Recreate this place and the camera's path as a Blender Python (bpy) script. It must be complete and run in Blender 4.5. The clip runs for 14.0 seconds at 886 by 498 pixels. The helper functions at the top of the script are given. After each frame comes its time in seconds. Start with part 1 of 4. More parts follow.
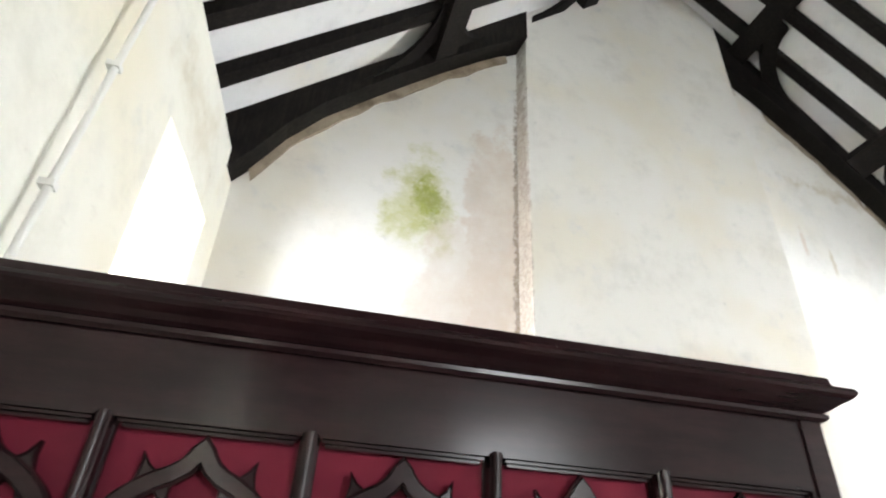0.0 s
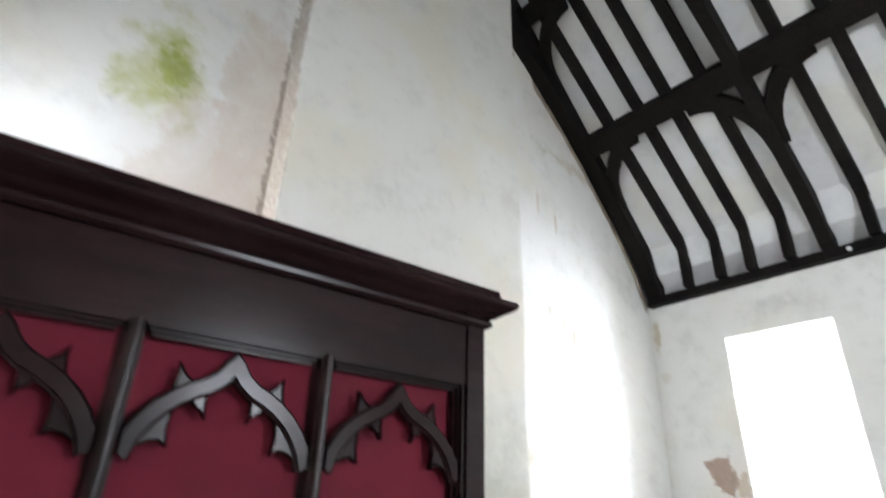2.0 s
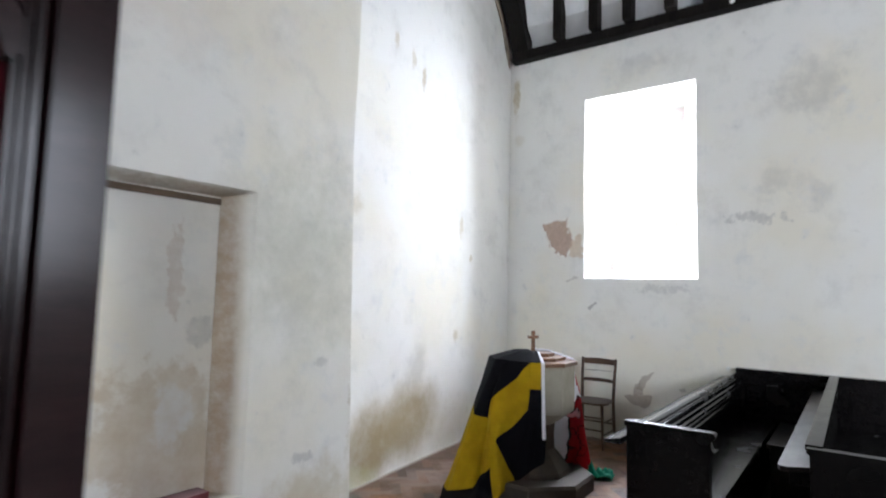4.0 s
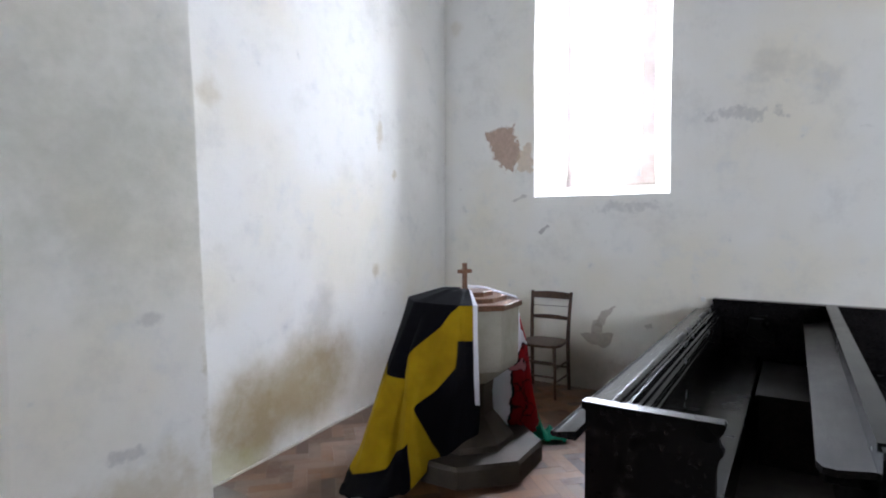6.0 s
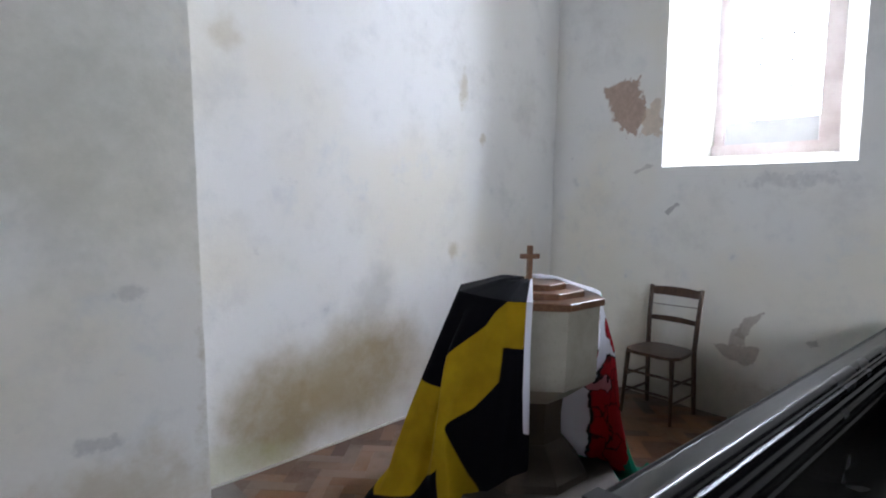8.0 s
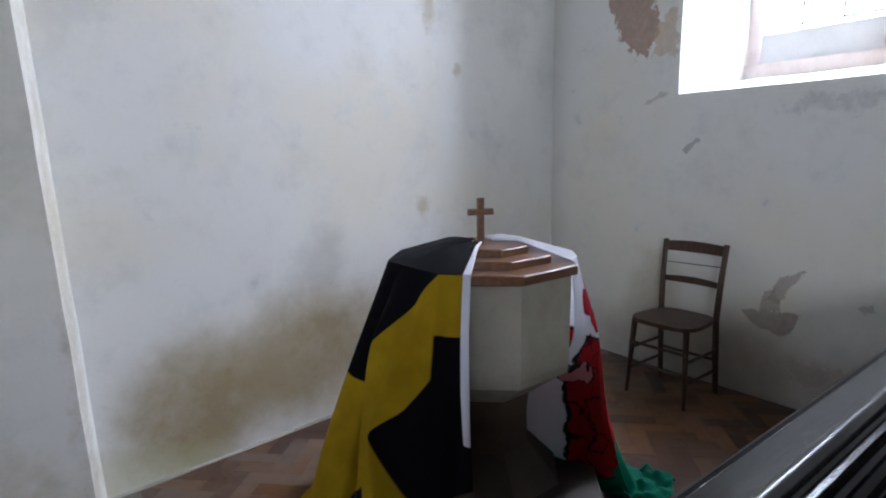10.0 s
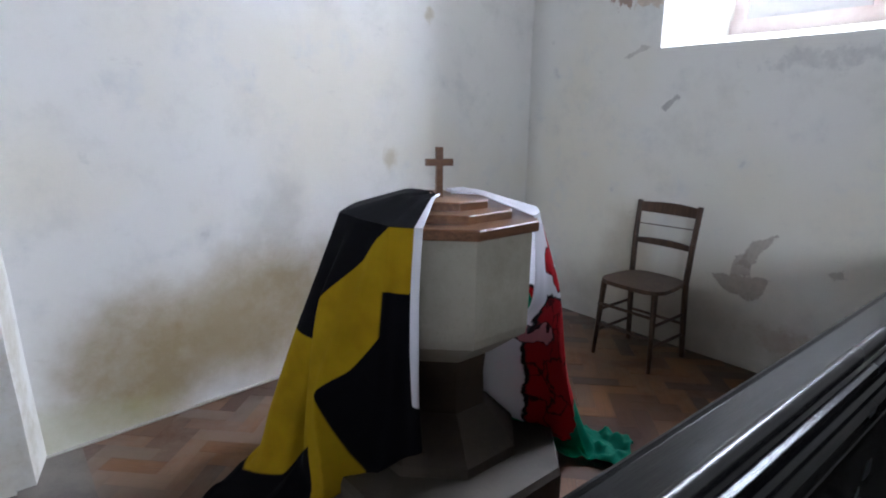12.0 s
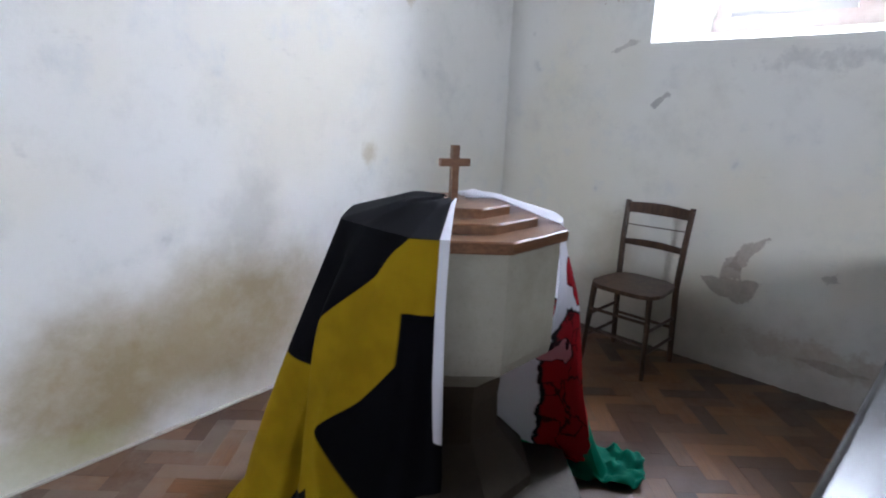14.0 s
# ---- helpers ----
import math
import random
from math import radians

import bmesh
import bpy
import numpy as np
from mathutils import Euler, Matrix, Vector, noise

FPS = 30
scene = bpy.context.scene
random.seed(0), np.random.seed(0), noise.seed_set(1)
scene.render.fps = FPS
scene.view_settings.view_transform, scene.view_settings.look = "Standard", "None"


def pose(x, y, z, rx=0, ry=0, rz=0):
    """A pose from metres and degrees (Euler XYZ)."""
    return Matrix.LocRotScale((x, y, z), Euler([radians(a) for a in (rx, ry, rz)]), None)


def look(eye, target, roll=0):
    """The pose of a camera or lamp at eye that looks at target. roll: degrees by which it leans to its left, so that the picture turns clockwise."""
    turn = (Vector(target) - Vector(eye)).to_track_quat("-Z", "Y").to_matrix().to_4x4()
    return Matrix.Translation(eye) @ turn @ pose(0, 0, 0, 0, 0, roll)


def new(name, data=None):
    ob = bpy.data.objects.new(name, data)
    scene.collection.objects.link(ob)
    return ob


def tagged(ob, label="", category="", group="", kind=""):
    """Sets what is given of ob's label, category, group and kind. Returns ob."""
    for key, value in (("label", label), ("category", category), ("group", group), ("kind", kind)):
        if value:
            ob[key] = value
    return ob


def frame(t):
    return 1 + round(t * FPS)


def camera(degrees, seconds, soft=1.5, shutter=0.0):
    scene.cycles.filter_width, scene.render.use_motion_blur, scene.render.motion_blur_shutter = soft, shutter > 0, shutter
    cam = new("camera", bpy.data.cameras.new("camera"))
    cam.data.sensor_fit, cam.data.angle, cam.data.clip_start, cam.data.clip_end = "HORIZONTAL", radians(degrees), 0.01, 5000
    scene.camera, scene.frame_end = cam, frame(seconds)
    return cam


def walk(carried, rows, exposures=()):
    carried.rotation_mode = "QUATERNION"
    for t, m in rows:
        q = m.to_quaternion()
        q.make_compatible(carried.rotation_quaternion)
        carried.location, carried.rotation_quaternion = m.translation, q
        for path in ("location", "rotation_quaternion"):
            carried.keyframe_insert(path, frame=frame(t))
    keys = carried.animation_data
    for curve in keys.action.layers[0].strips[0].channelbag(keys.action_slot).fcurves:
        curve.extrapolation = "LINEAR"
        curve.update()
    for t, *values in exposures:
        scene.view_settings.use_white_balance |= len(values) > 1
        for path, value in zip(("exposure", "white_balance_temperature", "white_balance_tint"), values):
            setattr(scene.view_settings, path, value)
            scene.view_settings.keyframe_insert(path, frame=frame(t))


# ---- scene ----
cam = camera(76.8, 14.0, soft=1.9, shutter=0.5)
PATH = [
    (0, (0.691, 0.401, 1.748), (1.081, 2.062, 2.792), 3.9),
    (0.5, (0.736, 0.415, 1.753), (1.265, 2.02, 2.823), 4.3),
    (1, (0.805, 0.405, 1.75), (1.54, 1.918, 2.832), 3.4),
    (1.5, (0.896, 0.408, 1.727), (1.823, 1.85, 2.757), 2.3),
    (2, (0.98, 0.449, 1.679), (2.114, 1.856, 2.537), 1.9),
    (2.5, (1.158, 0.631, 1.633), (2.527, 1.938, 2.279), 3.3),
    (3, (1.367, 0.794, 1.593), (2.891, 2.002, 2.058), 3.4),
    (3.5, (1.663, 0.868, 1.538), (3.23, 2.07, 1.856), 1.6),
    (4, (1.961, 1.01, 1.49), (3.565, 2.194, 1.652), 1.5),
    (4.2, (2.085, 1.048, 1.479), (3.693, 2.232, 1.602), 1.5),
    (6.5, (3.336, 1.429, 1.431), (5.022, 2.497, 1.303), -0.2),
    (7, (3.559, 1.414, 1.408), (5.109, 2.671, 1.275), 0.2),
    (7.5, (3.778, 1.36, 1.434), (5.162, 2.796, 1.283), 2.9),
    (8, (4.007, 1.412, 1.406), (5.33, 2.902, 1.244), 1.3),
    (10.5, (4.812, 1.604, 1.353), (6.007, 3.163, 0.98), -0.6),
    (11, (4.847, 1.599, 1.332), (6.044, 3.147, 0.916), -0.2),
    (11.5, (4.862, 1.605, 1.326), (6.066, 3.139, 0.881), 0.4),
    (12, (4.873, 1.62, 1.32), (6.103, 3.128, 0.856), 0.7),
    (12.5, (4.868, 1.627, 1.328), (6.111, 3.117, 0.843), 0.9),
    (13, (4.835, 1.686, 1.337), (6.072, 3.181, 0.852), 1.1),
    (13.5, (4.837, 1.791, 1.331), (6.186, 3.187, 0.849), 1.2),
    (14, (4.846, 1.946, 1.323), (6.229, 3.306, 0.834), 2.1),
]
EXPOSURES = [(0, 1.2, 6550, 12), (1.0, 1.05, 6400, 12), (2.0, 0.75, 6200, 13), (3.0, 0.55, 6050, 14), (4.2, 0.36, 6000, 15), (6.5, 0.04, 5850, 17), (8.2, -0.24, 5800, 17), (10.5, -0.43, 5700, 17), (12.5, -0.02, 5700, 17), (14, 0.09, 5700, 17)]
walk(cam, [(t, look(eye, target, roll)) for t, eye, target, roll in PATH], EXPOSURES)


# ---- light ----
world = bpy.data.worlds.new("sky")
scene.world = world
world.use_nodes = True
wn = world.node_tree.nodes
sky = wn.new("ShaderNodeTexSky")
sky.sky_type, sky.sun_disc = "NISHITA", False
sky.sun_elevation, sky.sun_rotation = radians(35), radians(200)
wn["Background"].inputs["Strength"].default_value = 0.12
world.node_tree.links.new(sky.outputs["Color"], wn["Background"].inputs["Color"])

sun = new("sun", bpy.data.lights.new("sun", "SUN"))
sun.data.energy, sun.data.angle, sun.data.color = 1.0, radians(12), (1, 0.97, 0.92)
sun.matrix_world = pose(0, 0, 12, 55, 0, 20)


def window_light(name, eye, target, w, h, watts, color=(0.93, 0.97, 1.0)):
    """The sky's light in a window's opening."""
    lamp = new(name, bpy.data.lights.new(name, "AREA"))
    lamp.data.shape, lamp.data.size, lamp.data.size_y = "RECTANGLE", w, h
    lamp.data.energy, lamp.data.color = watts, color
    lamp.matrix_world = look(eye, target)
    return lamp


window_light("sky_light_north_high", (9.25, 2.97, 4.40), (4.0, 2.97, 4.40), 1.9, 2.8, 1750)
window_light("sky_light_north_low", (9.25, 2.97, 2.42), (4.0, 2.97, 2.42), 1.9, 1.17, 190)
window_light("sky_light_south", (-1.25, 2.5, 2.8), (0.8, 4.1, 2.7), 1.7, 2.2, 420)
window_light("sky_light_south_nave", (-1.72, -3.9, 2.85), (8.0, 1.5, 2.7), 1.1, 2.1, 860)
# weak fill through an added nave opening that is never in view
window_light("fill_light_north_nave", (8.92, -1.5, 2.75), (4.0, -1.5, 2.4), 0.95, 2.0, 25)
window_light("sky_light_east", (3.95, -7.7, 3.1), (3.95, 0, 2.8), 2.0, 2.6, 190)

# ---- materials ----


class Nodes:
    """A small builder for node materials."""

    def __init__(self, name, rough=0.6, metal=0.0):
        self.mat = bpy.data.materials.new(name)
        self.mat.use_nodes = True
        self.tree = self.mat.node_tree
        self.bsdf = self.tree.nodes["Principled BSDF"]
        self.set("Roughness", rough)
        self.set("Metallic", metal)

    def put(self, socket, value):
        if isinstance(value, bpy.types.NodeSocket):
            self.tree.links.new(value, socket)
        elif isinstance(value, (tuple, list)) and len(value) == 3 and socket.type == "RGBA":
            socket.default_value = (*value, 1)
        else:
            socket.default_value = value

    def set(self, name, value):
        self.put(self.bsdf.inputs[name], value)

    def node(self, kind, **inputs):
        n = self.tree.nodes.new(kind)
        for k, v in inputs.items():
            self.put(n.inputs[k.replace("_", " ")], v)
        return n

    def place(self):
        return self.node("ShaderNodeNewGeometry").outputs["Position"]

    def local(self):
        return self.node("ShaderNodeTexCoord").outputs["Object"]

    def chance(self):
        return self.node("ShaderNodeObjectInfo").outputs["Random"]

    def noise(self, vector, scale, detail=4.0, rough=0.55, colour=False):
        n = self.node("ShaderNodeTexNoise", Vector=vector, Scale=scale, Detail=detail, Roughness=rough)
        return n.outputs["Color" if colour else "Fac"]

    def ramp(self, fac, lo, hi):
        n = self.node("ShaderNodeMapRange", Value=fac)
        n.interpolation_type = "SMOOTHSTEP"
        n.inputs["From Min"].default_value, n.inputs["From Max"].default_value = lo, hi
        return n.outputs["Result"]

    def math(self, op, a, b=0.0):
        n = self.tree.nodes.new("ShaderNodeMath")
        n.operation = op
        self.put(n.inputs[0], a)
        self.put(n.inputs[1], b)
        return n.outputs[0]

    def vec(self, op, a, b):
        n = self.tree.nodes.new("ShaderNodeVectorMath")
        n.operation = op
        self.put(n.inputs[0], a)
        self.put(n.inputs[1], b)
        return n.outputs["Value" if op in ("LENGTH", "DOT_PRODUCT", "DISTANCE") else "Vector"]

    def mix(self, fac, a, b, blend="MIX"):
        n = self.tree.nodes.new("ShaderNodeMix")
        n.data_type, n.blend_type = "RGBA", blend
        self.put(n.inputs[0], fac)
        self.put(n.inputs[6], a)
        self.put(n.inputs[7], b)
        return n.outputs[2]

    def bump(self, height, strength=0.3, distance=0.01):
        n = self.node("ShaderNodeBump", Height=height, Strength=strength, Distance=distance)
        self.set("Normal", n.outputs["Normal"])

    def stretch(self, vector, scale):
        return self.vec("MULTIPLY", vector, scale)


def plaster(name, base, stains_and_shade=(), chips=()):
    """Old limewashed plaster with uneven tone, hairline relief, staining and some painted shade: (centre, half sizes,
    colour, strength, softness, raggedness), and chipped patches: (corners in y and z, colour, strength).
    """
    m = Nodes(name, 0.85)
    p = m.place()
    big, mid, fine = m.noise(p, 0.8, 3), m.noise(p, 4.5, 6, 0.65), m.noise(p, 60, 3)
    warm = tuple(c * k for c, k in zip(base, (0.97, 0.93, 0.84)))
    grey = tuple(c * k for c, k in zip(base, (0.86, 0.87, 0.88)))
    c = m.mix(m.ramp(big, 0.42, 0.68), base, warm)
    c = m.mix(m.ramp(mid, 0.52, 0.8), c, grey)
    cloud = m.noise(p, 1.9, 7, 0.7)
    c = m.mix(m.math("MULTIPLY", m.ramp(cloud, 0.5, 0.72), 0.45), c, tuple(k * v for k, v in zip(base, (0.72, 0.71, 0.69))))
    scuff = m.ramp(m.noise(m.stretch(p, (1, 1, 2.2)), 5.5, 8, 0.75), 0.60, 0.72)
    c = m.mix(m.math("MULTIPLY", scuff, 0.28), c, tuple(k * v for k, v in zip(base, (0.62, 0.6, 0.57))))
    spots = m.ramp(m.noise(p, 9, 3, 0.5), 0.71, 0.78)
    c = m.mix(m.math("MULTIPLY", spots, 0.25), c, tuple(k * 0.55 for k in base))
    for centre, half, colour, strength, soft, rag in stains_and_shade:
        q = m.vec("DIVIDE", m.vec("SUBTRACT", p, centre), half)
        own = m.vec("SUBTRACT", m.noise(p, 0.6 / min(half), 6, 0.66, True), (0.5, 0.5, 0.5))
        if soft < 0.6:
            own = m.vec("ADD", own, m.vec("MULTIPLY", m.vec("SUBTRACT", m.noise(p, 2.6 / min(half), 5, 0.7, True), (0.5, 0.5, 0.5)), (0.4, 0.4, 0.4)))
        q = m.vec("ADD", q, m.vec("MULTIPLY", own, (rag * 2.5, rag * 2.5, rag * 2.5)))
        fac = m.ramp(m.vec("LENGTH", q, (0, 0, 0)), 1.0, 1.0 - soft)
        inside = m.node("ShaderNodeMapRange", Value=m.noise(p, 1.6 / min(half), 5, 0.7))
        inside.inputs["From Min"].default_value, inside.inputs["From Max"].default_value = 0.3, 0.62
        inside.inputs["To Min"].default_value = 0.45 if soft < 0.6 else 0.72
        c = m.mix(m.math("MULTIPLY", m.math("MULTIPLY", fac, inside.outputs["Result"]), strength), c, colour)
    chipped = None
    for corners, colour, strength in chips:
        sep = m.node("ShaderNodeSeparateXYZ", Vector=p)
        wob = m.math("MULTIPLY", m.math("SUBTRACT", m.noise(p, 15, 8, 0.72), 0.5), 0.6 * max(max(z for _, z in corners) - min(z for _, z in corners), 0.1))
        far = None
        for (y0, z0), (y1, z1) in zip(corners, corners[1:] + corners[:1]):
            k = math.hypot(y1 - y0, z1 - z0)
            ny, nz = (z1 - z0) / k, (y0 - y1) / k
            side = m.math("ADD", m.math("MULTIPLY", sep.outputs["Y"], ny), m.math("MULTIPLY", sep.outputs["Z"], nz))
            side = m.math("SUBTRACT", side, ny * y0 + nz * z0)
            far = side if far is None else m.math("MAXIMUM", far, side)
        fac = m.ramp(m.math("ADD", far, wob), 0.004, -0.006)
        shade = m.mix(m.ramp(m.noise(p, 22, 5, 0.7), 0.35, 0.7), colour, tuple(k * 1.3 for k in colour))
        c = m.mix(m.math("MULTIPLY", fac, strength), c, shade)
        chipped = fac if chipped is None else m.math("MAXIMUM", chipped, fac)
    m.set("Base Color", c)
    m.set("Specular IOR Level", 0.2)
    if chipped is not None:
        mid = m.math("SUBTRACT", mid, m.math("MULTIPLY", chipped, 0.5))
    m.bump(m.math("ADD", m.math("MULTIPLY", mid, 1.0), m.math("MULTIPLY", fine, 0.12)), 0.3, 0.012)
    return m.mat


def timber(name, dark, light, rough, along=(1, 14, 14), coat=0.0, relief=0.25, wear=0.0, gloss=0.4):
    """Wood with grain along the object's x axis (or as along says)."""
    m = Nodes(name, rough)
    v = m.stretch(m.local(), along)
    grain = m.noise(v, 3.0, 6, 0.65)
    blotch = m.noise(m.local(), 3.5, 3)
    c = m.mix(m.ramp(grain, 0.35, 0.7), dark, light)
    c = m.mix(m.math("MULTIPLY", m.ramp(blotch, 0.45, 0.75), 0.5), c, tuple(k * 0.6 for k in dark))
    tone = m.node("ShaderNodeMapRange", Value=m.chance())
    tone.inputs["To Min"].default_value, tone.inputs["To Max"].default_value = 0.8, 1.2
    c = m.mix(1.0, c, tone.outputs["Result"], "MULTIPLY")
    if wear:
        c = m.mix(m.math("MULTIPLY", m.ramp(m.noise(m.local(), 60, 5, 0.7), 0.68, 0.74), wear), c, (0.3, 0.27, 0.24))
    m.set("Base Color", c)
    m.set("Roughness", m.math("ADD", m.math("MULTIPLY", m.ramp(blotch, 0.2, 0.9), 0.10), rough - 0.04))
    m.set("Coat Weight", coat)
    m.set("Specular IOR Level", gloss)
    if relief > 0.05:
        m.bump(grain, relief, 0.004)
    return m.mat


def cloth(name, colour, rough=0.8, sheen=0.3):
    m = Nodes(name, rough)
    p = m.local()
    n = m.noise(p, 5, 4)
    c = m.mix(m.ramp(n, 0.35, 0.7), colour, tuple(k * 0.8 for k in colour))
    m.set("Base Color", c)
    m.set("Sheen Weight", sheen)
    m.bump(m.noise(m.stretch(p, (1, 1, 0.3)), 260, 2), 0.25, 0.002)
    return m.mat


LIME = (0.76, 0.755, 0.73)
OCHRE, BROWN, EARTH, ALGAE, SOOT = (0.42, 0.34, 0.19), (0.30, 0.23, 0.13), (0.36, 0.24, 0.17), (0.40, 0.42, 0.08), (0.30, 0.30, 0.30)
PINK = (0.62, 0.53, 0.46)
plaster_west = plaster("limewashed plaster west", LIME, [
    ((1.34, 4.09, 4.47), (0.36, 0.5, 0.55), ALGAE, 0.75, 0.59, 0.9),
    ((1.40, 4.09, 4.55), (0.13, 0.5, 0.34), (0.3, 0.34, 0.04), 0.8, 0.59, 1.2),
    ((2.02, 4.09, 4.1), (0.32, 0.5, 1.55), PINK, 0.8, 0.25, 0.7),
    ((1.72, 4.09, 3.3), (0.45, 0.5, 1.3), PINK, 0.7, 0.3, 0.8),
    ((2.19, 4.09, 4.0), (0.04, 0.5, 2.2), (0.20, 0.14, 0.09), 0.8, 0.5, 1.1),
    ((1.40, 4.09, 4.55), (0.22, 0.5, 0.3), (0.22, 0.24, 0.05), 0.45, 0.5, 1.8),
    ((5.30, 4.13, 0.30), (0.58, 0.5, 0.42), (0.34, 0.275, 0.165), 1.0, 0.65, 0.4),
    ((5.85, 4.2, 0.38), (0.62, 0.5, 0.46), (0.34, 0.275, 0.165), 0.95, 0.65, 0.4),
    ((6.6, 4.25, 0.2), (0.9, 0.5, 0.45), (0.44, 0.36, 0.22), 0.45, 0.9, 0.5),
    ((5.05, 4.1, 0.06), (0.5, 0.5, 0.16), (0.42, 0.42, 0.2), 0.45, 0.7, 0.6),
    ((5.95, 4.2, 0.86), (0.25, 0.5, 0.25), SOOT, 0.35, 0.8, 0.9),
    ((6.66, 4.3, 1.08), (0.07, 0.5, 0.09), OCHRE, 0.55, 0.7, 0.8),
    ((6.95, 4.35, 1.88), (0.05, 0.5, 0.06), OCHRE, 0.55, 0.7, 0.8),
    ((6.73, 4.3, 2.2), (0.06, 0.5, 0.16), OCHRE, 0.5, 0.7, 0.8),
    ((5.0, 4.1, 2.17), (0.12, 0.5, 0.14), OCHRE, 0.4, 0.8, 0.8),
    ((5.93, 4.3, 3.5), (0.05, 0.5, 0.13), OCHRE, 0.7, 0.6, 0.7),
    ((5.75, 4.3, 3.62), (0.06, 0.5, 0.12), OCHRE, 0.45, 0.6, 0.7),
    ((5.48, 4.2, 3.7), (0.05, 0.5, 0.1), OCHRE, 0.5, 0.6, 0.7),
    ((5.35, 4.2, 5.0), (0.04, 0.5, 0.22), PINK, 0.8, 0.6, 0.7),
    ((5.7, 4.2, 4.85), (0.04, 0.5, 0.2), OCHRE, 0.5, 0.6, 0.7),
    ((6.2, 4.3, 5.85), (1.2, 0.5, 0.12), OCHRE, 0.5, 0.9, 1.4),
])
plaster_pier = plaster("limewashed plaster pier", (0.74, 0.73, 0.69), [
    ((4.55, 3.9, 0.15), (0.5, 0.5, 0.3), OCHRE, 0.55, 0.7, 1.0),
    ((4.3, 3.9, 1.3), (0.25, 0.5, 0.35), SOOT, 0.2, 0.8, 1.2),
    # grey-green mottling, its colour also dimming the overlit lower pier
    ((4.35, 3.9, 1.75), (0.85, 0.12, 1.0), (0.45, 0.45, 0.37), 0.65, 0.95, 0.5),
    ((4.55, 3.9, 1.02), (0.09, 0.12, 0.04), SOOT, 0.4, 0.6, 0.8),
    ((4.42, 3.9, 0.42), (0.12, 0.12, 0.05), SOOT, 0.45, 0.6, 1.0),
    # both returns: tan stain, darkened in colour where the window lamps overlight them
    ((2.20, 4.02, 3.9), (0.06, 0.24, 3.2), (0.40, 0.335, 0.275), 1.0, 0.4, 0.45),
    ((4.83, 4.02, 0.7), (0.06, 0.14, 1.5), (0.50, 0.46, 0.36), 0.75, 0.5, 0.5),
    ((3.5, 3.9, 3.1), (1.0, 0.5, 0.5), PINK, 0.35, 0.7, 1.0),
    # doorway reveals: brown plaster, with the recess's shade put into the colour
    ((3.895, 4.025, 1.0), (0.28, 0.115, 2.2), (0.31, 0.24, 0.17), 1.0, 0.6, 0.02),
    ((3.55, 4.03, 2.06), (0.6, 0.14, 0.05), (0.40, 0.33, 0.25), 0.7, 0.4, 0.4),
])
plaster_door = plaster("damp plaster in the blocked doorway", (0.76, 0.75, 0.71), [
    ((3.55, 4.1, 0.66), (0.42, 0.9, 0.58), (0.50, 0.40, 0.275), 0.75, 0.3, 0.9),
    ((3.62, 4.1, 0.82), (0.15, 0.5, 0.2), (0.7, 0.69, 0.66), 0.85, 0.4, 0.8),
    ((3.58, 4.05, 1.58), (0.055, 0.5, 0.30), (0.54, 0.47, 0.40), 0.7, 0.25, 0.8),
    ((3.75, 4.1, 1.25), (0.1, 0.5, 0.1), SOOT, 0.4, 0.4, 0.8),
])
